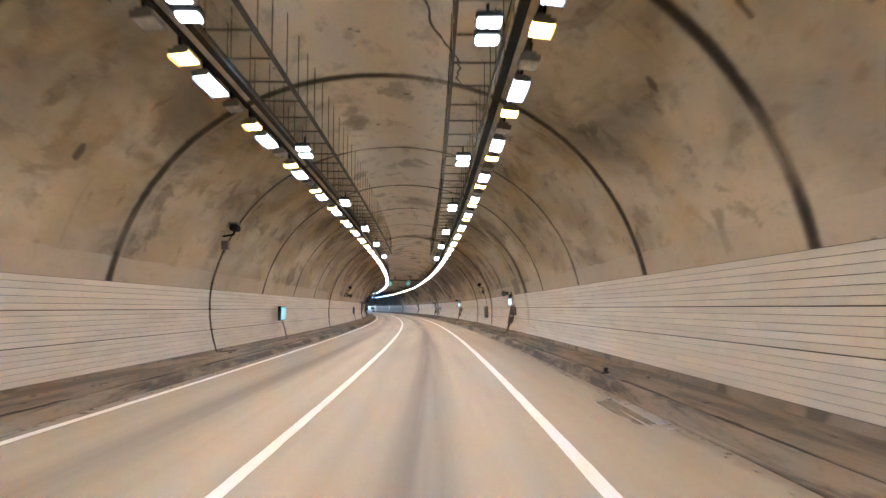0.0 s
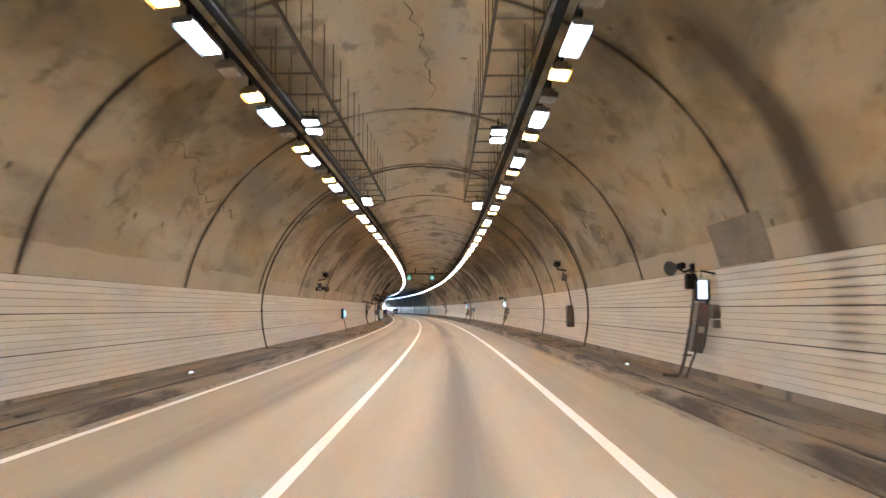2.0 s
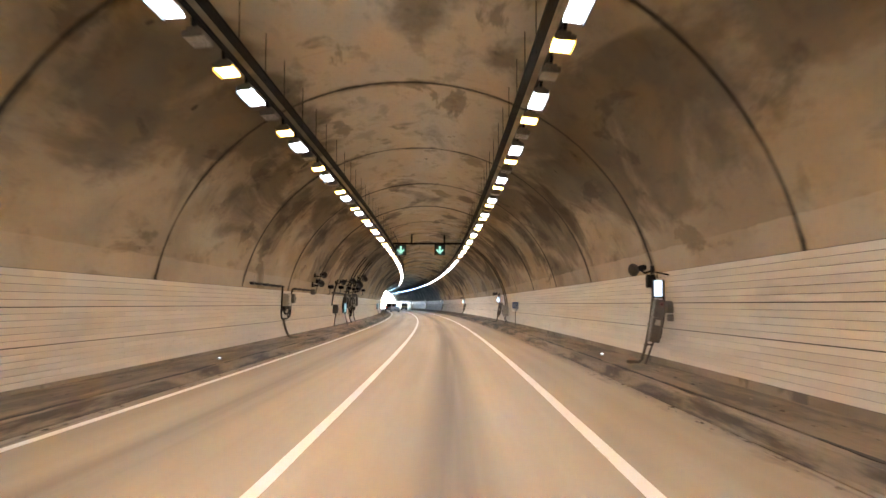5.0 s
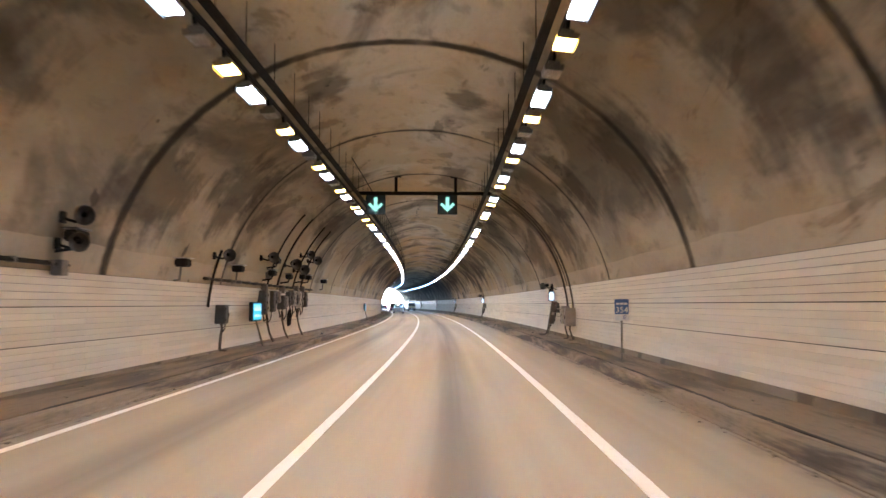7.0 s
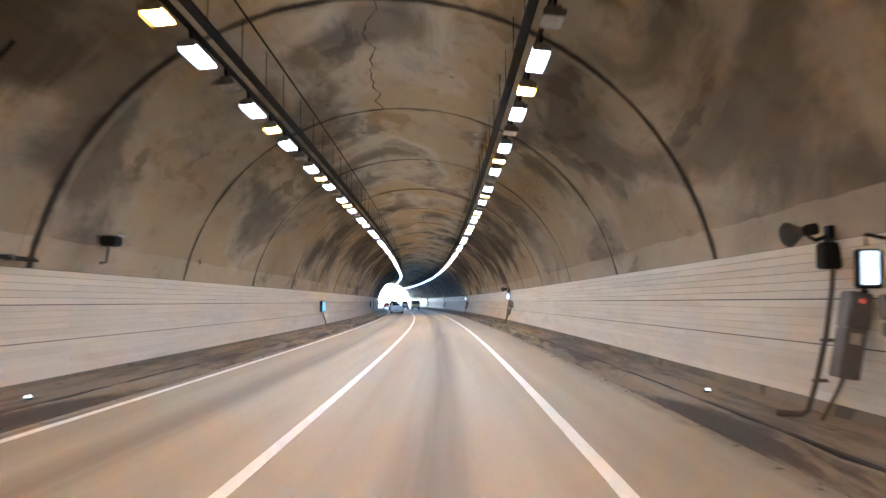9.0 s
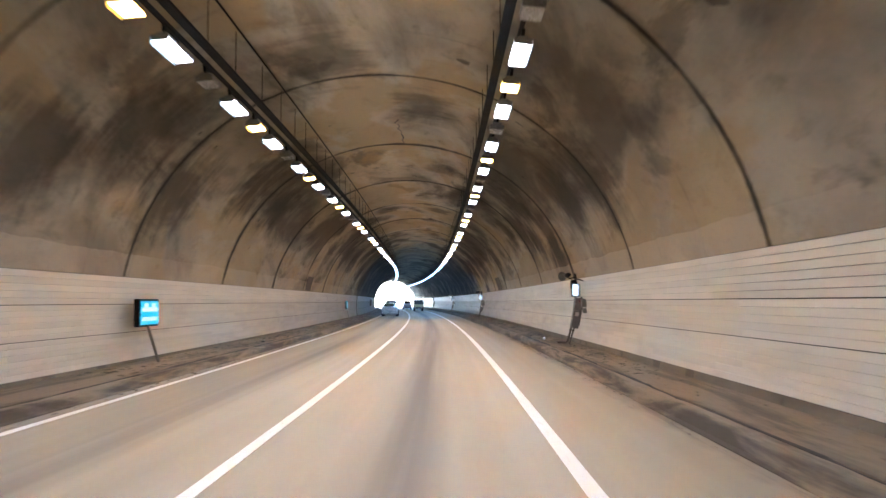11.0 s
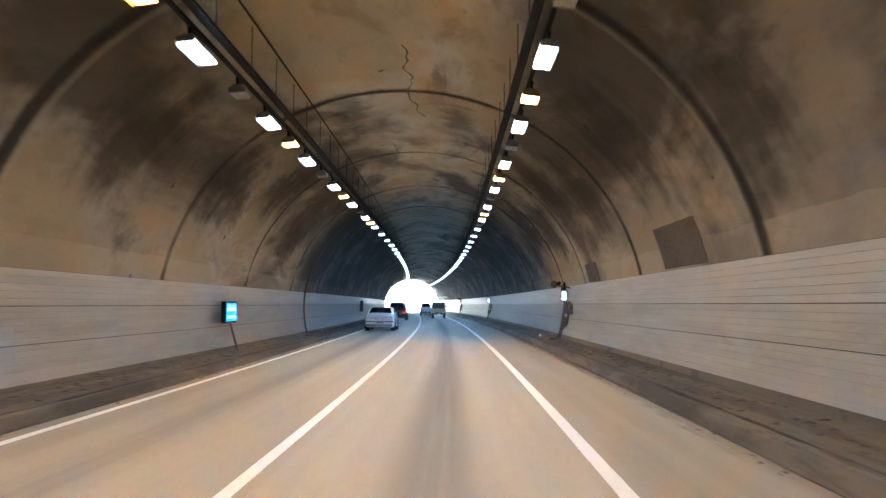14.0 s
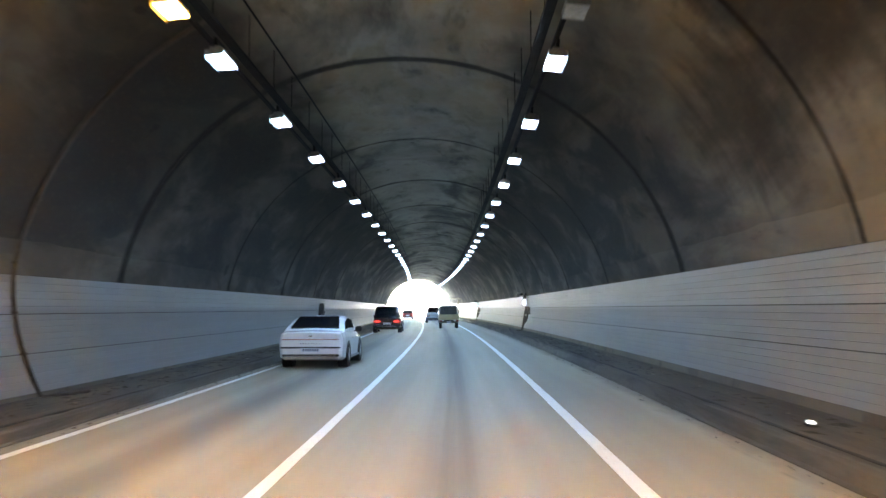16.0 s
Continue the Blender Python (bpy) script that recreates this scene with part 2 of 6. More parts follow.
    col = m.mix(m.math("MULTIPLY", fan, m.ramp(a, 4.5, 6.8, 0.5, 0.9)), col, (0.06, 0.048, 0.034))
    # joints: a thin sooty seam, soot bleeding out of it here and there, a pale mortar strip beside some
    side_ = m.math("MULTIPLY", m.math("SUBTRACT", m.math("FRACT", m.math("ADD", kf, 0.5)), 0.5), BLOCK)
    wob = m.math("SUBTRACT", m.noise(uv, 2.2, 6, 0.62), 0.5)
    off = m.math("ADD", m.math("ABSOLUTE", side_), m.math("MULTIPLY", wob, 0.16))
    lot = dice(m.math("FLOOR", m.math("ADD", kf, 0.5)))
    strip = m.math("MULTIPLY", m.ramp(m.math("ADD", side_, m.math("MULTIPLY", wob, 0.05)), 0.05, 0.09), m.ramp(m.math("ADD", side_, m.math("MULTIPLY", wob, 0.08)), 0.46, 0.38))
    strip = m.math("MULTIPLY", strip, m.math("MULTIPLY", m.ramp(lot, 0.7, 0.75), m.ramp(aa, 8.6, 8.2)))
    col = m.mix(m.math("MULTIPLY", strip, m.ramp(s, 250.0, 265.0, 0.28, 0.05)), col, (0.40, 0.335, 0.245))
    spread = m.noise(m.scale(uv, (0.6, 0.45, 1)), 1.1, 5)
    bleed = m.math("MULTIPLY", m.ramp(m.math("ADD", off, m.math("MULTIPLY", wob, 0.5)), 0.42, 0.06), m.ramp(spread, 0.44, 0.62))
    col = m.mix(m.math("MULTIPLY", bleed, m.ramp(s, 30.0, 100.0, 0.45, 0.68)), col, (0.042, 0.036, 0.029))
    wide = m.math("ADD", 0.11, m.math("MULTIPLY", m.ramp(dice(m.math("ADD", m.math("FLOOR", m.math("ADD", kf, 0.5)), 0.37)), 0.45, 1.0), 0.16))
    seam = m.math("MULTIPLY", m.ramp(m.math("DIVIDE", off, wide), 1.1, 0.45), m.ramp(spread, 0.32, 0.52, 0.5, 0.92))
    col = m.mix(seam, col, (0.032, 0.027, 0.022))
    # bolt holes, thin runs of water, grain
    hole = m.ramp(m.noise(uv, 1.25, 2, 0.4), 0.735, 0.755)
    col = m.mix(m.math("MULTIPLY", hole, 0.7), col, (0.04, 0.034, 0.028))
    runs = m.ramp(m.noise(m.scale(uv, (2.6, 0.16, 1)), 1.0, 4, 0.6), 0.63, 0.70)
    col = m.mix(m.math("MULTIPLY", m.math("MULTIPLY", runs, m.ramp(cloud, 0.45, 0.6)), 0.25), col, (0.085, 0.07, 0.055))
    col = m.mix(m.ramp(fine, 0.5, 0.8, 0.0, 0.28), col, (0.15, 0.125, 0.10))
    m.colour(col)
    m.bump(m.math("ADD", m.math("MULTIPLY", fine, 0.8), m.math("MULTIPLY", grain, 0.3)), 0.35, 0.012)
    m.bsdf.inputs["Specular IOR Level"].default_value = 0.08
    return m.mat


def road_material():
    m = Nodes("road_concrete", 0.5)
    uv = m.uv()
    s, u, _ = m.split(uv)
    long_ = m.noise(m.scale(uv, (0.04, 0.7, 1)), 1.0, 4, 0.5)
    streak = m.noise(m.scale(uv, (0.03, 2.2, 1)), 1.0, 3, 0.5)
    fine = m.noise(uv, 60.0, 4, 0.7)
    mid = m.noise(m.scale(uv, (0.5, 1, 1)), 2.0, 5, 0.6)
    col = m.mix(m.ramp(long_, 0.32, 0.7), (0.43, 0.357, 0.248), (0.35, 0.288, 0.198))
    # oil drip down the middle of both lanes, and the paler wheel paths
    for mid_u, wide, much in ((0.02, 0.62, 0.74), (-3.5, 0.62, 0.55)):
        d = m.math("ABSOLUTE", m.math("SUBTRACT", u, mid_u))
        d = m.math("ADD", d, m.math("MULTIPLY", m.math("SUBTRACT", long_, 0.5), 0.25))
        drip = m.math("MULTIPLY", m.ramp(d, wide, 0.02), m.ramp(streak, 0.3, 0.6, 0.6, 1.0))
        col = m.mix(m.math("MULTIPLY", drip, much), col, (0.10, 0.088, 0.075))
    # dirt that gathers at the edges
    side = m.ramp(m.math("ADD", m.math("ABSOLUTE", m.math("ADD", u, 0.85)), m.math("MULTIPLY", mid, 0.6)), 4.42, 4.72)
    drag = m.ramp(m.noise(m.scale(uv, (0.16, 5.0, 1)), 1.0, 5, 0.6), 0.52, 0.62)
    side = m.math("MULTIPLY", side, m.math("ADD", 0.45, m.math("MULTIPLY", drag, 0.55)))
    margin = m.ramp(m.math("ADD", m.math("ABSOLUTE", m.math("ADD", u, 0.85)), m.math("MULTIPLY", mid, 0.8)), 2.6, 4.3)
    col = m.mix(m.math("MULTIPLY", margin, 0.2), col, (0.17, 0.135, 0.095))
    col = m.mix(m.math("MULTIPLY", side, 0.85), col, (0.085, 0.064, 0.044))
    col = m.mix(m.ramp(fine, 0.45, 0.8, 0.0, 0.4), col, (0.20, 0.17, 0.14))
    # a wet patch by the right kerb
    ds = m.math("MULTIPLY", m.math("SUBTRACT", s, 14.6), 0.30)
    du = m.math("MULTIPLY", m.math("SUBTRACT", u, 3.35), 1.7)
    wet = m.math("SQRT", m.math("ADD", m.math("MULTIPLY", ds, ds), m.math("MULTIPLY", du, du)))
    wet = m.ramp(m.math("ADD", wet, m.math("MULTIPLY", m.math("SUBTRACT", mid, 0.5), 1.3)), 0.72, 0.6)
    col = m.mix(m.math("MULTIPLY", wet, 0.7), col, (0.07, 0.055, 0.04))
    m.colour(col)
    m.rough(m.math("SUBTRACT", m.ramp(streak, 0.3, 0.7, 0.58, 0.72), m.math("MULTIPLY", wet, 0.4)))
    m.bump(fine, 0.25, 0.004)
    return m.mat


def dirty_concrete(name, a, b, c):
    m = Nodes(name, 0.85)
    uv = m.uv()
    big = m.noise(m.scale(uv, (0.16, 1.5, 1)), 1.1, 7, 0.62, 0.5)
    fine = m.noise(m.scale(uv, (0.35, 1.3, 1)), 9.0, 5, 0.65)
    broad = m.noise(m.scale(uv, (0.05, 0.8, 1)), 1.0, 4, 0.6)
    col = m.mix(m.ramp(big, 0.43, 0.58), a, b)
    col = m.mix(m.ramp(broad, 0.5, 0.66, 0.0, 0.45), col, c)
    col = m.mix(m.ramp(fine, 0.5, 0.78, 0.0, 0.5), col, c)
    foul = m.ramp(m.math("ADD", m.split(uv)[0], m.math("MULTIPLY", broad, 40.0)), 205.0, 275.0, 0.0, 0.72)
    col = m.mix(foul, col, (0.045, 0.036, 0.022))
    m.colour(col)
    m.bump(fine, 0.6, 0.02)
    return m.mat


def skirting_material():
    m = Nodes("skirting_concrete", 0.85)
    uv = m.uv()
    long_ = m.noise(m.scale(uv, (0.22, 0.8, 1)), 1.0, 5, 0.6, 0.2)
    blot = m.noise(m.scale(uv, (0.75, 0.5, 1)), 1.0, 4, 0.5, 0.1)
    fine = m.noise(m.scale(uv, (1.0, 2.0, 1)), 9.0, 5, 0.65)
    col = m.mix(m.ramp(long_, 0.4, 0.62), (0.26, 0.212, 0.15), (0.165, 0.132, 0.092))
    col = m.mix(m.ramp(blot, 0.565, 0.60, 0.0, 0.72), col, (0.075, 0.062, 0.046))
    col = m.mix(m.ramp(fine, 0.5, 0.78, 0.0, 0.4), col, (0.11, 0.09, 0.068))
    foul = m.ramp(m.math("ADD", m.split(uv)[0], m.math("MULTIPLY", long_, 60.0)), 120.0, 260.0, 0.0, 0.62)
    col = m.mix(foul, col, (0.07, 0.06, 0.042))
    m.colour(col)
    m.bump(fine, 0.5, 0.015)
    return m.mat


def tile_material():
    m = Nodes("glazed_panel", 0.28)
    px, sx, hgt = m.split(m.t.nodes.new("ShaderNodeNewGeometry").outputs["Position"])
    join = m.t.nodes.new("ShaderNodeCombineXYZ")
    m.put(join.inputs[0], sx)
    m.put(join.inputs[1], hgt)
    m.put(join.inputs[2], m.math("MULTIPLY", px, 0.02))
    uv = join.outputs[0]
    tone = m.rnd()
    isl = m.island()
    t2 = m.math("FRACT", m.math("ADD", tone, m.math("MULTIPLY", isl, 7.0)))
    film = m.noise(m.scale(uv, (0.25, 1.6, 1)), 1.2, 6, 0.62, 0.4)
    fine = m.noise(m.scale(uv, (2, 8, 1)), 4.0, 5, 0.65)
    col = m.mix(t2, (0.66, 0.60, 0.505), (0.57, 0.52, 0.435))
    col = m.mix(m.ramp(film, 0.45, 0.8, 0.0, 0.45), col, (0.38, 0.33, 0.27))
    col = m.mix(m.ramp(fine, 0.55, 0.8, 0.0, 0.3), col, (0.42, 0.37, 0.30))
    # panels turn darker grey towards the far portal, less so in the top field
    far_grey = m.math("MULTIPLY", m.ramp(m.math("ADD", sx, m.math("MULTIPLY", film, 28.0)), 184.0, 280.0), 0.80)
    far_grey = m.math("MULTIPLY", far_grey, m.ramp(m.math("ADD", hgt, m.math("MULTIPLY", film, 0.3)), 1.72, 1.98, 1.0, m.ramp(sx, 200.0, 240.0, 0.45, 0.85)))
    col = m.mix(far_grey, col, (0.145, 0.148, 0.144))
    # a damp run below the soot fan: it darkens the lower edge of strip after strip
    where = m.math("ABSOLUTE", m.math("SUBTRACT", sx, m.math("ADD", 43.9, m.math("MULTIPLY", m.noise(m.scale(uv, (0.6, 5, 1)), 1.5, 5, 0.6), 0.9))))
    damp = m.math("MULTIPLY", m.math("MULTIPLY", m.ramp(where, 0.8, 0.15), m.ramp(px, 0.0, 1.0)), m.ramp(hgt, 0.5, 1.3))
    rung = m.math("FRACT", m.math("DIVIDE", m.math("SUBTRACT", hgt, 0.385), 0.1197))
    damp = m.math("MULTIPLY", damp, m.ramp(m.math("ABSOLUTE", m.math("SUBTRACT", rung, 0.5)), 0.1, 0.48, 0.22, 0.72))
    col = m.mix(damp, col, (0.13, 0.108, 0.075))
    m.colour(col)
    m.rough(m.math("ADD", m.ramp(film, 0.3, 0.75, 0.41, 0.45), m.math("SUBTRACT", m.math("MULTIPLY", far_grey, 0.2), m.math("MULTIPLY", m.math("MULTIPLY", m.ramp(hgt, 1.6, 1.74), m.math("MULTIPLY", m.ramp(sx, 120.0, 175.0), m.ramp(sx, 275.0, 240.0, 1.0, 0.6))), 0.19))))
    m.bump(fine, 0.05, 0.004)
    return m.mat


def paint_material():
    m = Nodes("road_paint", 0.55)
    uv = m.uv()
    wear = m.noise(m.scale(uv, (1.2, 6, 1)), 2.2, 6, 0.7)
    fine = m.noise(uv, 40, 4)
    col = m.mix(m.ramp(wear, 0.56, 0.75), (0.86, 0.84, 0.79), (0.60, 0.55, 0.47))
    col = m.mix(m.ramp(fine, 0.55, 0.8, 0.0, 0.4), col, (0.42, 0.38, 0.32))
    m.colour(col)
    return m.mat


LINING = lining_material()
ROAD = road_material()
TILE = tile_material()
PAINT = paint_material()
WALK = dirty_concrete("walkway_concrete", (0.205, 0.155, 0.098), (0.10, 0.075, 0.048), (0.05, 0.04, 0.028))
KERB = dirty_concrete("kerb_concrete", (0.235, 0.185, 0.128), (0.062, 0.048, 0.034), (0.03, 0.025, 0.019))
SKIRT = skirting_material()
BLACKDIRT = worn("black_dirt", (0.014, 0.011, 0.008), (0.045, 0.035, 0.025), 0.98, 0, 4.0)
GROUT = worn("dark_backing", (0.06, 0.05, 0.04), (0.03, 0.026, 0.022), 0.9)
SOOT = worn("joint_soot", (0.045, 0.038, 0.032), (0.10, 0.085, 0.07), 0.95, 0, 3.0)
BLACK = worn("black_steel", (0.008, 0.0075, 0.007), (0.018, 0.016, 0.014), 0.8, 0.0)
BLACK.node_tree.nodes["Principled BSDF"].inputs["Specular IOR Level"].default_value = 0.15
LADDER = worn("dusty_steel", (0.075, 0.066, 0.055), (0.035, 0.031, 0.027), 0.8, 0.0)
GALV = worn("galvanised_steel", (0.20, 0.18, 0.155), (0.11, 0.098, 0.085), 0.5, 0.6)
GREYBOX = worn("grey_cabinet_paint", (0.135, 0.122, 0.107), (0.07, 0.062, 0.053), 0.5, 0.1)
DARKBOX = worn("dark_cabinet_paint", (0.062, 0.054, 0.045), (0.03, 0.027, 0.023), 0.6, 0.1)
MIDBOX = worn("light_grey_cabinet_paint", (0.30, 0.27, 0.235), (0.17, 0.15, 0.128), 0.45, 0.0)
PALEBOX = worn("pale_cabinet_paint", (0.46, 0.42, 0.37), (0.28, 0.25, 0.21), 0.45, 0.0)
CONDUIT = worn("brown_conduit", (0.10, 0.08, 0.062), (0.05, 0.042, 0.034), 0.8)
LED_WHITE = glow("white_led", (0.66, 0.88, 1.16), 1.14)
LED_BLUE = glow("cool_white_led", (0.36, 0.76, 1.46), 1.12)
LED_AMBER = glow("amber_lamp", (1.0, 0.50, 0.085), 1.85)
LED_SODIUM = glow("strong_amber_lamp", (1.0, 0.49, 0.07), 3.1)
LED_COOL = glow("cool_flood_led", (0.74, 0.97, 1.0), 0.8)
LAMP_OFF = worn("unlit_lamp_glass", (0.42, 0.39, 0.35), (0.30, 0.27, 0.24), 0.25)


# ---- mesh helpers ----
def part(name, bm, material, parent=None, label="", at_=None, smooth=False):
    """Links a bmesh as one mesh object, under a thing or alone."""
    me = bpy.data.meshes.new(name)
    bm.to_mesh(me)
    bm.free()
    me.materials.append(material)
    if smooth:
        for p in me.polygons:
            p.use_smooth = True
    ob = new(name, me)
    if at_ is not None:
        ob.matrix_world = at_
    if parent is not None:
        ob.parent = parent
        ob.matrix_parent_inverse.identity()
    if label:
        tagged(ob, label)
    return ob


def thing(name, m, label, category, group="", kind=""):
    ob = new(name)
    ob.empty_display_size = 0.2
    ob.matrix_world = m
    return tagged(ob, label, category, group, kind)


def block(bm, x0, x1, y0, y1, z0, z1, bevel=0.0, m=None):
    """Adds a box, its edges rounded, to bm."""
    mat = Matrix.Translation(((x0 + x1) / 2, (y0 + y1) / 2, (z0 + z1) / 2)) @ Matrix.Diagonal((abs(x1 - x0), abs(y1 - y0), abs(z1 - z0), 1))
    made = bmesh.ops.create_cube(bm, size=1, matrix=mat)["verts"]
    if bevel:
        edges = list({e for v in made for e in v.link_edges})
        made = list({v for f in bmesh.ops.bevel(bm, geom=edges, offset=bevel, segments=2, affect="EDGES")["faces"] for v in f.verts} | {v for v in made if v.is_valid})
    if m is not None:
        bmesh.ops.transform(bm, matrix=m, verts=[v for v in made if v.is_valid])
    return bm


def box(x0, x1, y0, y1, z0, z1, bevel=0.0):
    return block(bmesh.new(), x0, x1, y0, y1, z0, z1, bevel)


def rod(bm, a, b, r, seg=8, r2=None):
    a, b = Vector(a), Vector(b)
    m = Matrix.Translation((a + b) / 2) @ (b - a).to_track_quat("Z", "Y").to_matrix().to_4x4()
    bmesh.ops.create_cone(bm, cap_ends=True, segments=seg, radius1=r, radius2=r if r2 is None else r2, depth=(b - a).length, matrix=m)
    return bm


def tube(points, r, seg=8):
    """A pipe in one skin along points, its ends capped."""
    bm = bmesh.new()
    pts = [Vector(q) for q in points]
    rings = []
    up = None
    for i, q in enumerate(pts):
        d = (pts[min(i + 1, len(pts) - 1)] - pts[max(i - 1, 0)]).normalized()
        if up is None:
            up = d.orthogonal().normalized()
        up = (up - d * up.dot(d)).normalized()
        sd = d.cross(up)
        rings.append([bm.verts.new(q + (up * math.cos(k * math.tau / seg) + sd * math.sin(k * math.tau / seg)) * r) for k in range(seg)])
    for x, y in zip(rings[:-1], rings[1:]):
        for k in range(seg):
            bm.faces.new((x[k], x[(k + 1) % seg], y[(k + 1) % seg], y[k]))
    bm.faces.new(rings[0][::-1])
    bm.faces.new(rings[-1])
    return bm


def sweep(profile, stations, closed=False, skew=0.0):
    """A surface of the profile's (u, z) points along the arc; UV in metres: s, and the length along the profile."""
    bm = bmesh.new()
    lay = bm.loops.layers.uv.new("UVMap")
    run = [0.0]
    pts = profile + profile[:1] if closed else profile
    for p, q in zip(pts[:-1], pts[1:]):
        run.append(run[-1] + math.hypot(q[0] - p[0], q[1] - p[1]))
    rings = []
    for s in stations:
        rings.append([bm.verts.new(at(s + skew * (u - MID), u, z)) for u, z in profile])
    n = len(profile)
    for i in range(len(rings) - 1):
        for j in range(n if closed else n - 1):
            k = (j + 1) % n
            f = bm.faces.new((rings[i][j], rings[i + 1][j], rings[i + 1][k], rings[i][k]))
            for loop, (si, r) in zip(f.loops, ((i, j), (i + 1, j), (i + 1, j + 1), (i, j + 1))):
                loop[lay].uv = (stations[si], run[r])
    if closed:
        bm.faces.new(rings[0])
        bm.faces.new(rings[-1][::-1])
        bmesh.ops.recalc_face_normals(bm, faces=bm.faces)
    return bm


def flat_uv(bm, lay, f):
    for loop in f.loops:
        loop[lay].uv = loop.vert.co.xy


def steps(a, b, step):
    n = max(1, round((b - a) / step))
    return [a + (b - a) * i / n for i in range(n + 1)]


# ---- the large structure ----
MID, SPRING, RAD = -0.985, 1.04, 6.07      # the circle of the vault
BEGIN, PORTAL = -36.0, 414.0


def arch(r, a0, a1, n):
    """Points of the vault from the right wall over the crown to the left."""
    return [(MID + r * math.cos(radians(a0 + (a1 - a0) * i / n)), SPRING + r * math.sin(radians(a0 + (a1 - a0) * i / n))) for i in range(n + 1)]


def dip(s, z):
    """How far the crown lies below the full circle: more in the first stretch."""
    much = 0.22 - 0.12 * min(1.0, max(0.0, (s - 35) / 65))
    return much * max(0.0, (z - SPRING) / RAD) ** 4


def lining():
    """The vault in cast blocks, with a groove at every joint."""
    prof = arch(RAD + 0.03, -9, 189, 66)
    groove = arch(RAD + 0.075, -9, 189, 66)
    bm = bmesh.new()
    lay = bm.loops.layers.uv.new("UVMap")
    cell = bm.loops.layers.uv.new("cell")
    half = math.pi * RAD * 198 / 180 / 2

    def ring(s, line):
        return [bm.verts.new(at(s + SKEW * (u - MID), u, z - dip(s, z))) for u, z in line]

    def skin(ra, rb, sa, sb, ka, kb, soft):
        n = len(ra)
        for j in range(n - 1):
            f = bm.faces.new((ra[j], ra[j + 1], rb[j + 1], rb[j]))
            f.smooth = soft
            for loop, (s, r, k) in zip(f.loops, ((sa, j, ka), (sa, j + 1, ka), (sb, j + 1, kb), (sb, j, kb))):
                loop[lay].uv = (s, half * (1 - 2 * r / (n - 1)))
                loop[cell].uv = (k, 0.0)

    for k in range(math.floor(BEGIN / BLOCK), math.ceil(PORTAL / BLOCK)):
        j, nxt = joint_s(k) + 0.02, joint_s(k + 1) - 0.02
        stops = [j + (nxt - j) * q for q in (0, 0.25, 0.5, 0.75, 1)]
        if k == math.ceil(PORTAL / BLOCK) - 1:
            stops[-1] = PORTAL
        rr = [ring(s, prof) for s in stops]
        for i in range(4):
            skin(rr[i], rr[i + 1], stops[i], stops[i + 1], k + 0.002 + 0.249 * i, k + 0.002 + 0.249 * (i + 1), True)
        # the recessed joint before this block
        g = [ring(j, prof), ring(j, groove), ring(j - 0.04, groove), ring(j - 0.04, prof)]
        for x, y in zip(g[:-1], g[1:]):
            skin(x, y, j, j, k + 0.0005, k + 0.0005, False)
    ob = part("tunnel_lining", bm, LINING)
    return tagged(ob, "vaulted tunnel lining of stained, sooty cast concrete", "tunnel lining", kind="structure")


LINING_OB = lining()
shell = bmesh.new()
ra, rb = ([shell.verts.new(at(s, u, z)) for u, z in arch(RAD + 0.5, -12, 192, 40)] for s in (BEGIN - 1, PORTAL + 0.2))
mids = [[shell.verts.new(at(s, u, z)) for u, z in arch(RAD + 0.5, -12, 192, 40)] for s in range(0, 391, 30)]
for x, y in zip([ra] + mids, mids + [rb]):
    for i in range(40):
        shell.faces.new((x[i], x[i + 1], y[i + 1], y[i]))
tagged(part("tunnel_shell", shell, worn("outer_concrete", (0.3, 0.28, 0.25), (0.2, 0.19, 0.17), 0.9)), "outer concrete shell of the tunnel vault", "tunnel shell", kind="structure")

long_steps = steps(BEGIN, PORTAL + 60, 4.0)
inner = steps(BEGIN, PORTAL, 4.0)
# the concrete carriageway
deck = part("road", sweep([(3.72, 0.0), (1.75, 0.0), (0, 0.0), (-1.75, 0.0), (-3.5, 0.0), (-5.42, 0.0)], long_steps), ROAD)
uvl = deck.data.uv_layers[0]
for loop in uvl.data:
    loop.uv = (loop.uv[0], 3.72 - loop.uv[1])
tagged(deck, "two-lane concrete carriageway with dark oil drips", "road", kind="structure")
# kerbs with raised walkways, and the strip of bare concrete under the tiles
right_kerb = [(3.62, -0.3), (3.62, 0.015), (3.69, 0.03), (3.75, 0.165), (3.80, 0.205), (3.925, 0.218), (3.93, -0.3)]
left_kerb = [(-5.42, -0.3), (-5.42, 0.012), (-5.47, 0.03), (-5.52, 0.135), (-5.56, 0.168), (-5.69, 0.178), (-5.695, -0.3)]
right_walk = [(3.972, -0.3), (3.977, 0.222), (4.5, 0.235), (5.06, 0.245), (5.06, -0.3)]
left_walk = [(-5.742, -0.3), (-5.747, 0.183), (-6.3, 0.19), (-7.03, 0.20), (-7.03, -0.3)]


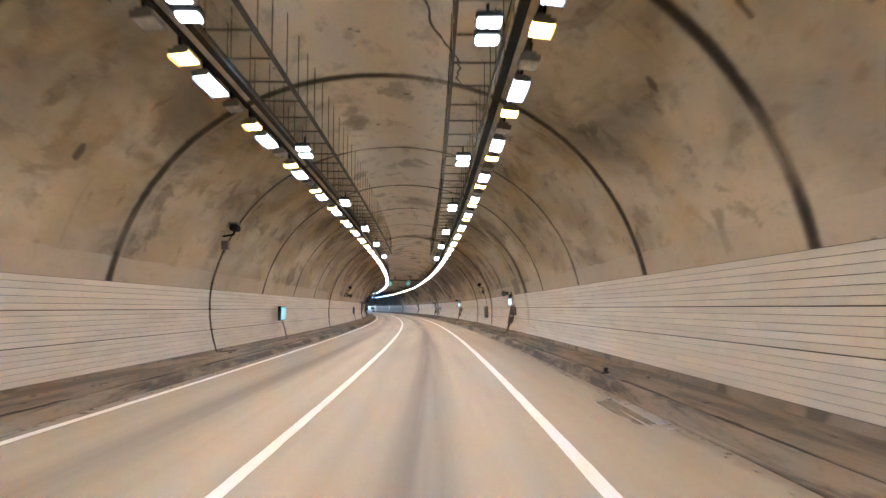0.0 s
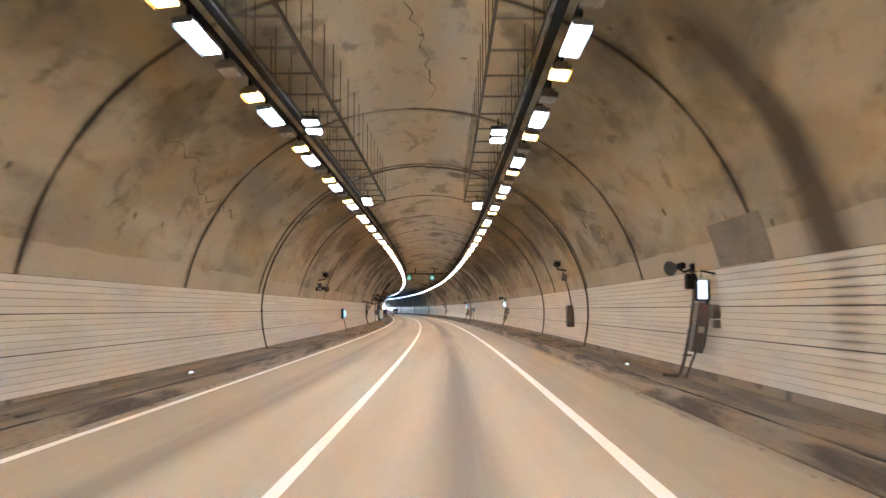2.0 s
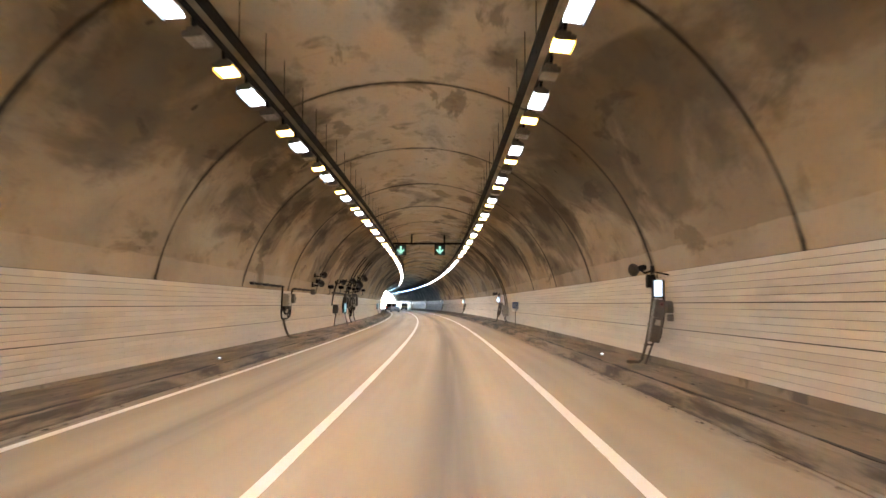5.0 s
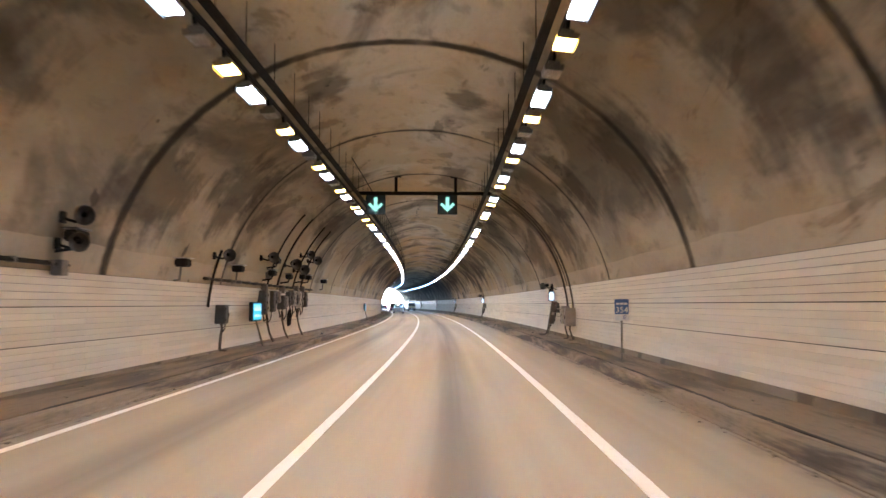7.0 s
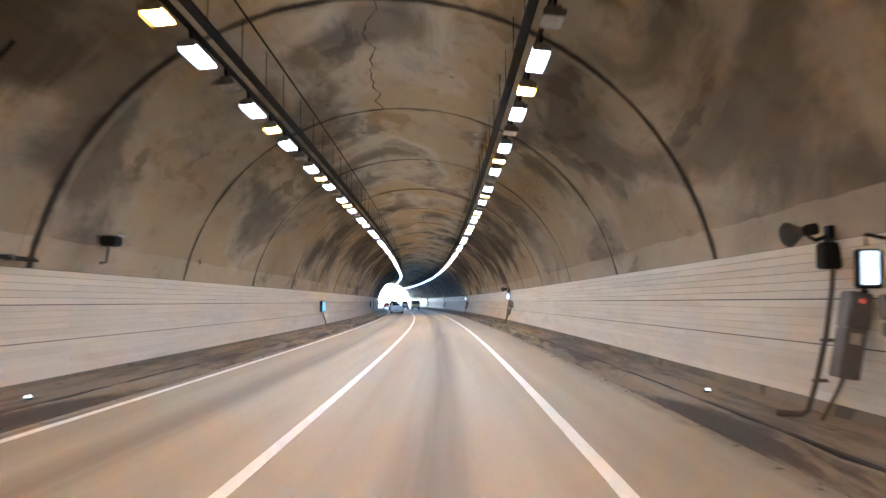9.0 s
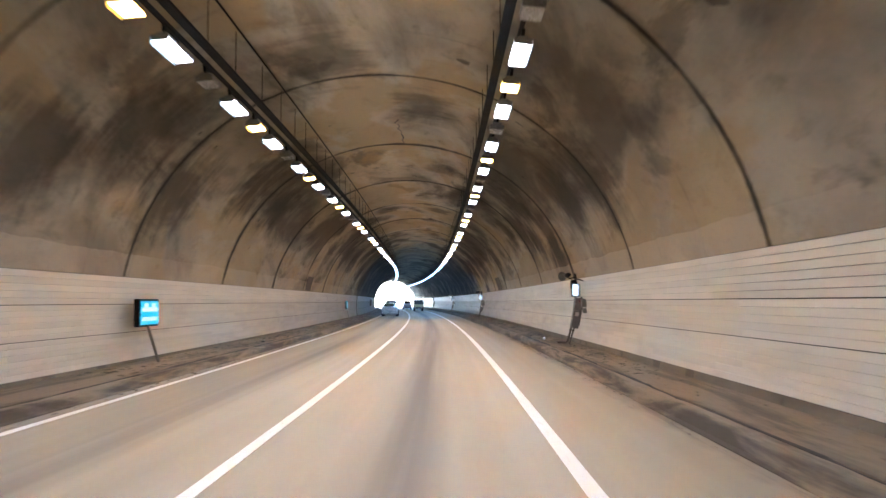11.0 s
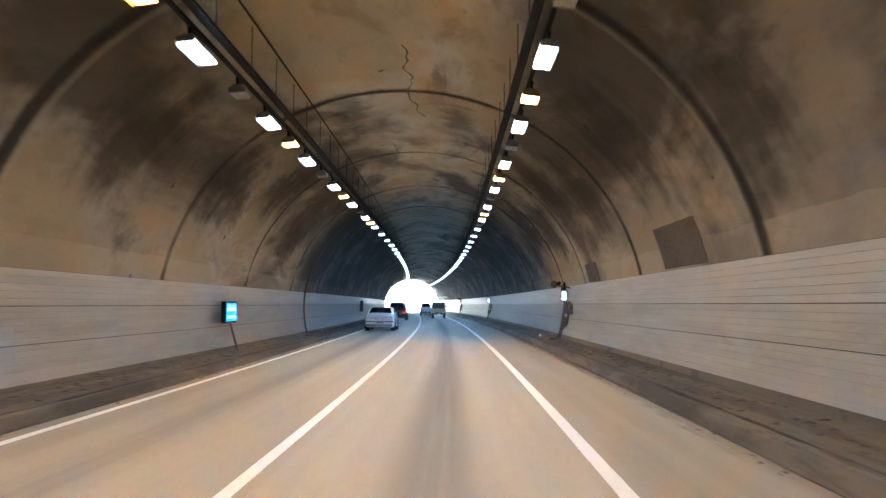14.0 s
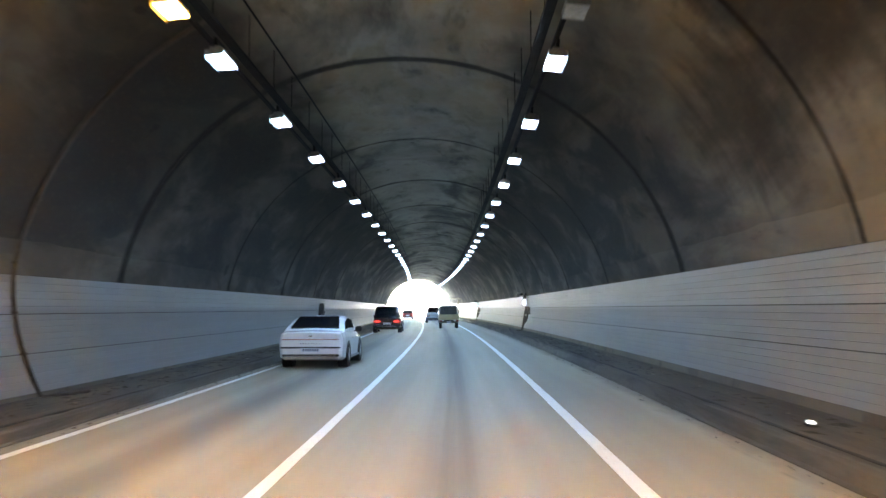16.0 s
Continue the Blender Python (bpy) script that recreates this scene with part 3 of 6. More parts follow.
def ragged_sweep(profile, worn_points, seed, much, sinks=0.0):
    """A swept bar whose named profile points are knocked about along its length."""
    bm = sweep(profile, steps(BEGIN, PORTAL, 0.5), True)
    rnd = random.Random(seed)
    bm.verts.ensure_lookup_table()
    n = len(profile)
    chip, left = 0.0, 0
    for i in range(0, len(bm.verts), n):
        # now and then the whole bar sinks out of sight for a few metres
        left -= 1
        if sinks and left < -rnd.randint(3, 14):
            left = rnd.randint(1, 7)
        if sinks and left > 0:
            for p in range(n):
                bm.verts[i + p].co.z -= sinks
        chip = 0.6 * chip + rnd.uniform(-much, much) + (rnd.uniform(0, 3 * much) if rnd.random() < 0.06 else 0.0)
        for p, way in worn_points:
            bm.verts[i + p].co.x += chip * way
            bm.verts[i + p].co.z -= abs(chip) * 0.3
    return bm


tagged(part("kerb", ragged_sweep(right_kerb, ((4, 0.6), (5, -1.0)), 51, 0.012), KERB), "stained concrete kerb with a chipped edge beside a dirty gutter", "kerb", "kerbs", "structure")
tagged(part("kerb", ragged_sweep(left_kerb, ((4, -0.6), (5, 1.0)), 52, 0.012), KERB), "stained concrete kerb with a chipped edge beside a dirty gutter", "kerb", "kerbs", "structure")
tagged(part("pavement", ragged_sweep(right_walk, ((1, 1.0),), 53, 0.014), WALK), "dirty raised service walkway covered in grime", "walkway", "walkways", "structure")
tagged(part("pavement", ragged_sweep(left_walk, ((1, -1.0),), 54, 0.014), WALK), "dirty raised service walkway covered in grime", "walkway", "walkways", "structure")
# the open joint behind each kerb, packed with black dirt that spills over its edges
for u0, u1, z, seed in ((3.925, 3.985, 0.2255, 55), (-5.752, -5.69, 0.1865, 56)):
    tagged(part("trim", ragged_sweep([(u0, z - 0.2), (u0, z), (u1, z), (u1, z - 0.2)], ((0, -0.8), (1, -0.8), (2, 0.9), (3, 0.9)), seed, 0.014, 0.02), BLACKDIRT), "black dirt packed in the joint behind the kerb", "joint", "kerb joints", "structure")


def wall_u(z, r, side):
    return MID + side * math.sqrt(max(0.0, r * r - (z - SPRING) ** 2))


for side, z0, z1 in ((1, 0.235, 0.385), (-1, 0.19, 0.265)):
    prof = [(wall_u(z0, RAD + 0.06, side), z0), (wall_u(z0, RAD - 0.012, side), z0), (wall_u(z1, RAD - 0.012, side), z1), (wall_u(z1, RAD + 0.06, side), z1)]
    tagged(part("baseboard", sweep(prof, inner, True), SKIRT), "bare concrete skirting under the wall panels", "skirting", "skirtings", "structure")

# painted lines
for name, u, w in (("lane_line", -1.75, 0.15), ("edge_line", 1.75, 0.17), ("edge_line", -5.08, 0.13)):
    stn = steps(BEGIN, PORTAL + 60, 0.5)
    bm = sweep([(u + w / 2, 0.0), (u + w / 2, 0.005), (u - w / 2, 0.005), (u - w / 2, 0.0)], stn, True)
    for v in bm.verts:
        n1 = noise.noise(Vector((v.co.y * 1.7, v.co.x * 3, u)))
        v.co.x += n1 * 0.006
    tagged(part(name, bm, PAINT), "worn white painted line on the road", "road marking", "road markings", "structure")

# an added, unseen cap that shuts out daylight behind, the portal's outer wall, the land outside
end = bmesh.new()
prof = arch(RAD + 0.2, -12, 192, 40)
vs = [end.verts.new(at(BEGIN + 0.5, u, z)) for u, z in prof]
end.faces.new(vs)
ext = bmesh.ops.extrude_face_region(end, geom=end.faces[:])
bmesh.ops.translate(end, vec=(0, -0.4, 0), verts=[v for v in ext["geom"] if isinstance(v, bmesh.types.BMVert)])
tagged(part("added_back_cap", end, GROUT), "added dark cap that shuts out daylight behind, out of view", "wall", kind="structure")

face = bmesh.new()
inner_p = arch(RAD + 0.05, -12, 192, 40)
outer_p = [(MID + 14, -1.5)] + [(MID + 14 * (1 - 2 * i / 38), 11.0) for i in range(39)] + [(MID - 14, -1.5)]
va = [face.verts.new(at(PORTAL, u, z)) for u, z in inner_p]
vb = [face.verts.new(at(PORTAL, u, z)) for u, z in outer_p]
for i in range(40):
    face.faces.new((va[i], va[i + 1], vb[i + 1], vb[i]))
ext = bmesh.ops.extrude_face_region(face, geom=face.faces[:])
way = at(PORTAL + 0.8, 0, 0) - at(PORTAL, 0, 0)
bmesh.ops.translate(face, vec=way, verts=[v for v in ext["geom"] if isinstance(v, bmesh.types.BMVert)])
bmesh.ops.recalc_face_normals(face, faces=face.faces)
tagged(part("wall_portal", face, worn("portal_concrete", (0.42, 0.40, 0.36), (0.33, 0.31, 0.28), 0.8, 0, 1.0)), "pale concrete portal wall at the tunnel mouth", "portal wall", kind="structure")

land = bmesh.new()
lay = land.loops.layers.uv.new("UVMap")
g = [land.verts.new((x, y, -0.35)) for x, y in ((-2500, -2500), (2500, -2500), (2500, 2500), (-2500, 2500))]
flat_uv(land, lay, land.faces.new(g))
tagged(part("ground", land, dirty_concrete("dry_ground", (0.27, 0.27, 0.25), (0.20, 0.21, 0.18), (0.15, 0.15, 0.13))), "dry open ground outside the tunnel", "ground", kind="structure")

# ---- tile panels: long glazed strips in three fields on each wall ----
def strips(side, bands):
    """Heights of the strips: (z0, z1) with a wide gap between the fields."""
    out = []
    for z0, z1, n in bands:
        h = (z1 - z0) / n
        g = 0.0036 if z0 > 1.3 else 0.003
        out += [(z0 + h * i + (0.009 if i == 0 else g), z0 + h * (i + 1) - (0.009 if i == n - 1 else g)) for i in range(n)]
    return out


RIGHT_ROWS = strips(1, ((0.385, 1.11, 6), (1.11, 1.70, 5), (1.70, 2.42, 6)))
LEFT_ROWS = strips(-1, ((0.265, 0.93, 6), (0.93, 1.59, 6), (1.59, 2.22, 5)))
PANEL = 4.5


def strip_mesh(bm, side, z0, z1, s0, s1, m=None, jut=0.0):
    """One strip, bowed with the wall, its four visible edges chamfered."""
    r = RAD - 0.02 - jut
    c = 0.005
    rows = ((z0, r + 0.022), (z0, r + c), (z0 + c, r), (z1 - c, r), (z1, r + c), (z1, r + 0.022))
    va, vb = ([bm.verts.new((m @ at(s, wall_u(z, rr, side), z)) if m else at(s, wall_u(z, rr, side), z)) for z, rr in rows] for s in (s0, s1))
    for i in range(5):
        q = (va[i], va[i + 1], vb[i + 1], vb[i]) if side < 0 else (va[i], vb[i], vb[i + 1], va[i + 1])
        bm.faces.new(q)
    for ring in (va, vb):
        bm.faces.new(ring)


def backing(side, z0, z1):
    n = 6
    zs = [z0 + (z1 - z0) * i / n for i in range(n + 1)]
    prof = [(wall_u(z, RAD - 0.002, side), z) for z in zs] + [(wall_u(z, RAD + 0.05, side), z) for z in reversed(zs)]
    name = "wall_right" if side > 0 else "wall_left"
    return tagged(part(name, sweep(prof, inner, True), GROUT), "tunnel side wall clad in pale glazed strips", "clad wall", kind="structure")


WALL_R = backing(1, 0.385, 2.42)
WALL_L = backing(-1, 0.265, 2.22)

# ---- lamps in two rows ----
def lamp_plan():
    """Places along s of white, amber and unlit lamps."""
    white, amber, dark = [], [], []

    def run(s0, s1, period, w, a, d):
        k = 0
        while s0 + k * period < s1 - 0.3:
            b = s0 + k * period
            white.extend(b + q for q in w if b + q < s1)
            amber.extend(b + q for q in a if b + q < s1)
            dark.extend(b + q for q in d if b + q < s1)
            k += 1

    run(14.63 - 10 * 4.975, 69.3, 4.975, (0,), (1.7,), (3.35,))
    run(69.35, 90.4, 4.22, (0,), (1.45,), (2.8,))
    run(90.5, 120.8, 5.07, (0,), (1.65,), (3.3,))
    run(120.9, 151.0, 5.02, (0,), (1.7,), (3.3,))
    run(151.9, 181.2, 7.6, (1.9, 5.7), (3.8,), (0.0,))
    run(181.65, 204.8, 7.75, (1.9, 5.8), (3.9,), (0.0,))
    run(205.25, 256.5, 10.01, (2.5, 7.6), (5.15,), (0.0,))
    run(257.6, PORTAL - 2, 4.35, (0,), (), ())
    return white, amber, dark


def lamp_thing(name, w, l, lens_mat, label, lit):
    """A flat lamp: the glass proud of a thin case to light the crown, with an added, unseen shade along its wall side
    that keeps light off the vault, and added end caps that cut light along the tunnel.
    """
    ob = thing(name, Matrix(), label, "tunnel lamp", name + "s in two rows")
    hood = box(-w / 2, w / 2, -l / 2, l / 2, 0.0, 0.06, 0.01)
    block(hood, -w * 0.3, w * 0.3, -l * 0.4, l * 0.4, 0.06, 0.12, 0.01)
    part("housing", hood, GALV, ob)
    part("lens", box(-w / 2 + 0.012, w / 2 - 0.012, -l / 2 + 0.015, l / 2 - 0.015, -0.036, 0.004, 0.008), lens_mat, ob)
    part("bracket", box(-0.025, 0.025, -l * 0.3, l * 0.3, 0.115, 0.27, 0.005), BLACK, ob)
    for y0, y1 in ((-l / 2 + 0.001, -l / 2 + 0.013), (l / 2 - 0.013, l / 2 - 0.001)):
        part("end_cap", box(-w / 2 + 0.004, w / 2 - 0.004, y0, y1, -0.04, 0.002, 0.003), GALV, ob)
    if lit:
        part("added_side_shade", box(w / 2 + 0.002, w / 2 + 0.008, -l / 2, l / 2, -SHADE, 0.05, 0.002), BLACK, ob)
    return ob


SHADE = 0.085
W_LAMP = lamp_thing("white_lamp", 0.265, 1.0, LED_WHITE, "lit white LED tunnel lamp under the cable channel", True)
C_LAMP = lamp_thing("white_lamp", 0.28, 0.8, LED_BLUE, "lit cool white LED tunnel lamp in the portal stretch", True)
A_LAMP = lamp_thing("amber_lamp", 0.30, 0.58, LED_AMBER, "lit amber tunnel lamp under the cable channel", True)
S_LAMP = lamp_thing("amber_lamp", 0.30, 0.58, LED_SODIUM, "brightly lit amber tunnel lamp under the cable channel", True)
D_LAMP = lamp_thing("dark_lamp", 0.30, 0.58, LAMP_OFF, "unlit tunnel lamp with a dusty glass", False)
ROWS_U = ((1.545, 5.32, 1), (-3.60, 5.38, -1))
plan = lamp_plan()
first = {}
for kind, places in zip((W_LAMP, A_LAMP, D_LAMP), plan):
    for s in places:
        if s < BEGIN + 1:
            continue
        for u, z, side in ROWS_U:
            # amber and dark lamps change places in the left row
            proto = {A_LAMP: D_LAMP, D_LAMP: A_LAMP}.get(kind, kind) if side < 0 else kind
            if proto is A_LAMP and s > 182:
                proto = S_LAMP
            if proto is W_LAMP and s > 257:
                proto = C_LAMP
            m = spot(s, u + (0.28 * min(1.0, max(0.0, (s - 240) / 30)) if side < 0 else 0.0), z, ry=side * 6)
            if side < 0:
                m = m @ Matrix.Rotation(math.pi, 4, "Z")
            if s < 70 and kind is W_LAMP:
                m = m @ Matrix.Diagonal((1, 1.18, 1, 1))
            if proto not in first:
                first[proto] = 1
                proto.matrix_world = m
            else:
                copy_thing(proto, m)

# the cable channel over each row of lamps, hung on rods from the vault
def rods(u, z0, s0, s1, step, parent, r=0.008):
    """Single hanger rods from the vault, alike along one line."""
    top = SPRING + math.sqrt(RAD ** 2 - (u - MID) ** 2) + 0.02
    me = None
    s = s0
    k = 0
    while s < s1:
        if me is None:
            ob = part("hanger_rod", rod(bmesh.new(), (0, 0, 0), (0, 0, top - z0), r, 5), BLACK, parent, at_=spot(s, u, z0))
            me = ob.data
        else:
            ob = new("hanger_rod", me)
            ob.matrix_world = spot(s, u, z0)
            ob.parent = parent
        k += 1
        s += step * (0.85 + 0.3 * ((k * 37) % 10) / 10)


for u, z, side in ROWS_U:
    ch = thing("cable_channel", Matrix(), "black steel cable channel hung along the lamp row", "cable channel", "cable channels")
    uc = u - side * 0.22
    part("tray", sweep([(uc - 0.07, z + 0.32), (uc + 0.07, z + 0.32), (uc + 0.07, z + 0.38), (uc + 0.055, z + 0.38), (uc + 0.055, z + 0.335), (uc - 0.055, z + 0.335), (uc - 0.055, z + 0.38), (uc - 0.07, z + 0.38)], inner, True), BLACK, ch)
    part("lamp_rail", sweep([(u - 0.03, z + 0.26), (u + 0.03, z + 0.26), (u + 0.03, z + 0.32), (u - 0.03, z + 0.32)], inner, True), BLACK, ch)
    cab = bmesh.new()
    for i, (du, r) in enumerate(((-0.03, 0.018), (0.008, 0.015), (0.035, 0.017))):
        sub = sweep([(uc + du + r * math.cos(q), z + 0.337 + r + r * math.sin(q)) for q in (0, 1.26, 2.51, 3.77, 5.03)], inner, True)
        tmp = bpy.data.meshes.new("tmp")
        sub.to_mesh(tmp)
        sub.free()
        cab.from_mesh(tmp)
        bpy.data.meshes.remove(tmp)
    part("cables", cab, BLACK, ch)
    rods(uc, z + 0.3, -12, 300, 2.1, ch)

# ladder trays beside the lamp rows in the first stretch, with their rods and floodlights
LADDER_END = 64.6
for side, ua, ub, z in ((1, 0.43, 1.14, 5.50), (-1, -2.42, -3.18, 5.55)):
    lad = thing("cable_ladder", Matrix(), "dusty dark steel cable ladder hung on many thin rods", "cable ladder", "cable ladders")
    st = steps(BEGIN, LADDER_END, 3.0)
    for u in (ua, ub):
        part("rail", sweep([(u - 0.02, z), (u + 0.02, z), (u + 0.02, z + 0.09), (u - 0.02, z + 0.09)], st, True), LADDER, lad)
    k = 0
    s = BEGIN + 0.5
    rung = None
    while s < LADDER_END:
        m = spot(s, (ua + ub) / 2, z + 0.04)
        if rung is None:
            rung = part("rung", box(-abs(ub - ua) / 2 + 0.02, abs(ub - ua) / 2 - 0.02, -0.018, 0.018, -0.015, 0.015, 0.004), LADDER, lad, at_=m)
        else:
            r2 = rung.copy()
            scene.collection.objects.link(r2)
            r2.matrix_world = m
        k += 1
        s += 1.45
    rods(ua, z + 0.05, -6, LADDER_END, 1.25, lad)
    rods(ub, z + 0.05, -6, LADDER_END, 1.7, lad)

FLOOD = thing("floodlight", Matrix(), "twin cool-white floodlight lit under the cable ladder", "floodlight", "floodlights under the ladders")
yk = box(-0.03, 0.03, -0.28, 0.28, 0.09, 0.12, 0.006)
block(yk, -0.02, 0.02, -0.02, 0.02, 0.11, 0.36, 0.005)
part("yoke", yk, BLACK, FLOOD)
for y in (-0.25, 0.25):
    head = part("head", box(-0.17, 0.17, y - 0.13, y + 0.13, 0.0, 0.09, 0.02), BLACK, FLOOD)
    part("lens", box(-0.15, 0.15, y - 0.11, y + 0.11, -0.04, 0.004, 0.02), LED_COOL, head)
n = 0
for k in range(-3, 7):
    for u, z in ((0.82, 5.16), (-2.85, 5.24)):
        m = spot(0.5 + 9.85 * k + (0.6 if u > 0 else 0.0) + (2.2 if k == 6 else 0.0), u, z, rx=-8)
        if n == 0:
            FLOOD.matrix_world = m
        else:
            copy_thing(FLOOD, m)
        n += 1

# the thin cable along the left haunch
tagged(part("haunch_cable", sweep([(-3.3 + 0.02 * math.cos(q), 6.575 + 0.02 * math.sin(q)) for q in (0, 1.26, 2.51, 3.77, 5.03)], steps(140, PORTAL, 4), True), BLACK),
       "thin black cable clipped along the vault", "cable")


# ---- lane signals ----
def arrow_bm(w, h, d):
    """A downward arrow, as thick as d, in the x-z plane, facing -y."""
    pts = ((-0.12, 0.5), (0.12, 0.5), (0.12, -0.10), (0.38, 0.13), (0.5, 0.0), (0.0, -0.5), (-0.5, 0.0), (-0.38, 0.13), (-0.12, -0.10))
    bm = bmesh.new()
    f = bm.faces.new([bm.verts.new((x * w, 0, z * h)) for x, z in pts])
    ext = bmesh.ops.extrude_face_region(bm, geom=[f])
    bmesh.ops.translate(bm, vec=(0, -d, 0), verts=[v for v in ext["geom"] if isinstance(v, bmesh.types.BMVert)])
    bmesh.ops.recalc_face_normals(bm, faces=bm.faces)
    return bm


GREEN = glow("green_signal_led", (0.36, 1.0, 0.80), 0.016)
BLACKFACE = worn("signal_face", (0.004, 0.009, 0.0075), (0.007, 0.014, 0.012), 0.6)
gantry = thing("signal_beam", spot(147.0, MID, 6.26), "dark steel beam hung from the vault over the lanes", "signal gantry")
part("beam", box(-2.75, 2.75, -0.07, 0.07, -0.08, 0.06, 0.01), BLACK, gantry)
for x in (-1.18, 1.30):
    top = SPRING + math.sqrt(RAD ** 2 - x * x) - 6.26
    hb = box(x - 0.06, x + 0.06, -0.06, 0.06, 0.06, top - 0.05, 0.008)
    block(hb, x - 0.2, x + 0.2, -0.16, 0.16, top - 0.06, top + 0.03, 0.01)
    part("hanger", hb, BLACK, gantry)
SIGNAL = thing("lane_signal", spot(146.6, -2.98, 5.73), "black lane signal showing a green downward arrow", "lane signal", "lane signals")
part("housing", box(-0.395, 0.395, 0.0, 0.22, -0.40, 0.40, 0.02), BLACKFACE, SIGNAL)
rim = box(-0.405, 0.405, -0.05, 0.0, 0.385, 0.41, 0.006)
block(rim, -0.405, -0.385, -0.05, 0.0, -0.40, 0.385, 0.006)
block(rim, 0.385, 0.405, -0.05, 0.0, -0.40, 0.385, 0.006)
part("hood", rim, BLACK, SIGNAL)
part("arrow", arrow_bm(0.61, 0.60, 0.03), GREEN, SIGNAL, "glowing green arrow")
part("stem", box(-0.03, 0.03, 0.06, 0.14, 0.42, 0.52, 0.005), BLACK, SIGNAL)
copy_thing(SIGNAL, spot(146.6, -0.03, 5.74))

# ---- blue emergency signs on the left wall ----
CYAN = glow("blue_sign_light", (0.002, 0.46, 0.80), 0.017)
WHITE_SIGN = glow("white_sign_light", (0.55, 0.88, 0.85), 0.017)
SIGN = thing("emergency_sign", spot(40.8, -6.62, 0.195), "lit blue emergency exit sign on a leaning post", "emergency sign", "blue emergency signs")
part("post", rod(bmesh.new(), (0.16, 0.25, 0.0), (-0.05, 0.0, 0.92), 0.035, 10), GALV, SIGN)
frame_ = part("frame", box(-0.14, 0.0, -0.70, 0.70, 0.86, 1.52, 0.02), BLACK, SIGN)
part("panel", box(-0.004, 0.012, -0.64, 0.64, 0.91, 1.47, 0.006), CYAN, frame_, "glowing blue panel")
pic = bmesh.new()
block(pic, 0.008, 0.018, -0.55, 0.55, 1.22, 1.32)
block(pic, 0.008, 0.0185, -0.40, -0.12, 1.315, 1.42)
block(pic, 0.008, 0.0185, 0.12, 0.40, 1.315, 1.42)
part("pictogram", pic, WHITE_SIGN, frame_)
for y0, y1 in ((-0.52, -0.30), (-0.24, -0.04), (0.02, 0.22), (0.28, 0.50)):
    part("lettering_bar", box(0.008, 0.018, y0, y1, 1.0, 1.09), WHITE_SIGN, frame_)
for s in (-9.6, 90.9, 141.0, 191.9, 242.3):
    copy_thing(SIGN, spot(s, -6.62, 0.195))

# ---- delineator lamps on both kerbs ----
WHITE_DEL = glow("delineator_led", (0.85, 0.95, 1.0), 0.055)
DEL = thing("delineator", spot(55.2, 4.33, 0.231), "small flat lit white delineator lamp on the walkway edge", "delineator", "walkway delineators")
part("foot", box(-0.06, 0.06, -0.07, 0.07, 0.0, 0.03, 0.01), BLACK, DEL)
part("lens", box(-0.042, 0.042, -0.06, 0.04, 0.026, 0.06, 0.014), WHITE_DEL, DEL)
for s in (5.1, 105.1, 154.8, 204.6, 255.5, 305.5, 355.5):
    copy_thing(DEL, spot(s, 4.33, 0.231))
for s in (3.0, 53.0, 103.4, 153.9, 203.0, 253.1, 303.0, 353.0):
    copy_thing(DEL, spot(s, -6.08, 0.188))

# ---- kilometre sign ----
SIGN_BLUE = worn("blue_sign_sheet", (0.03, 0.09, 0.26), (0.05, 0.11, 0.25), 0.35, 0, 4.0, 0)
SIGN_WHITE = worn("white_sign_sheet", (0.70, 0.70, 0.68), (0.55, 0.54, 0.50), 0.4, 0, 4.0, 0)
KM = thing("kilometre_sign", spot(133.0, 4.34, 0.235), "blue and white kilometre sign on a steel post", "kilometre sign")
part("post", rod(bmesh.new(), (0, 0.02, 0), (0, 0.02, 1.5), 0.025, 10), GALV, KM)
part("upper_plate", box(-0.18, 0.18, -0.012, 0.0, 1.18, 1.56, 0.004), SIGN_BLUE, KM)
low = part("lower_plate", box(-0.18, 0.18, -0.012, 0.0, 1.02, 1.176, 0.004), SIGN_WHITE, KM)
for x0, x1 in ((-0.14, -0.06), (-0.04, 0.04), (0.06, 0.14)):
    part("lettering_bar", box(x0, x1, -0.016, -0.011, 1.42, 1.47), SIGN_WHITE, KM)


def writing(text, size, m, material, parent, name):
    cu = bpy.data.curves.new(name, "FONT")
    cu.body, cu.size, cu.align_x, cu.align_y, cu.extrude = text, size, "CENTER", "CENTER", 0.002
    ob = new(name, cu)
    dg = bpy.context.evaluated_depsgraph_get()
    me = bpy.data.meshes.new_from_object(ob.evaluated_get(dg))
    bpy.data.objects.remove(ob)
    me.materials.append(material)
    o2 = new(name, me)
    o2.parent = parent
    o2.matrix_local = m
    return o2


writing("354", 0.22, pose(0, -0.015, 1.28, 90), SIGN_WHITE, KM, "number")
writing("8", 0.17, pose(0.07, -0.015, 1.10, 90), SIGN_BLUE, low, "number")


# ---- wall equipment ----
def on_wall(s, side, z, out=0.0):
    """A pose on the wall face at height z: local x points out of the wall, y along it."""
    u = wall_u(z, RAD - 0.02 - out, side)
    return spot(s, u, z, rz=180 if side > 0 else 0)


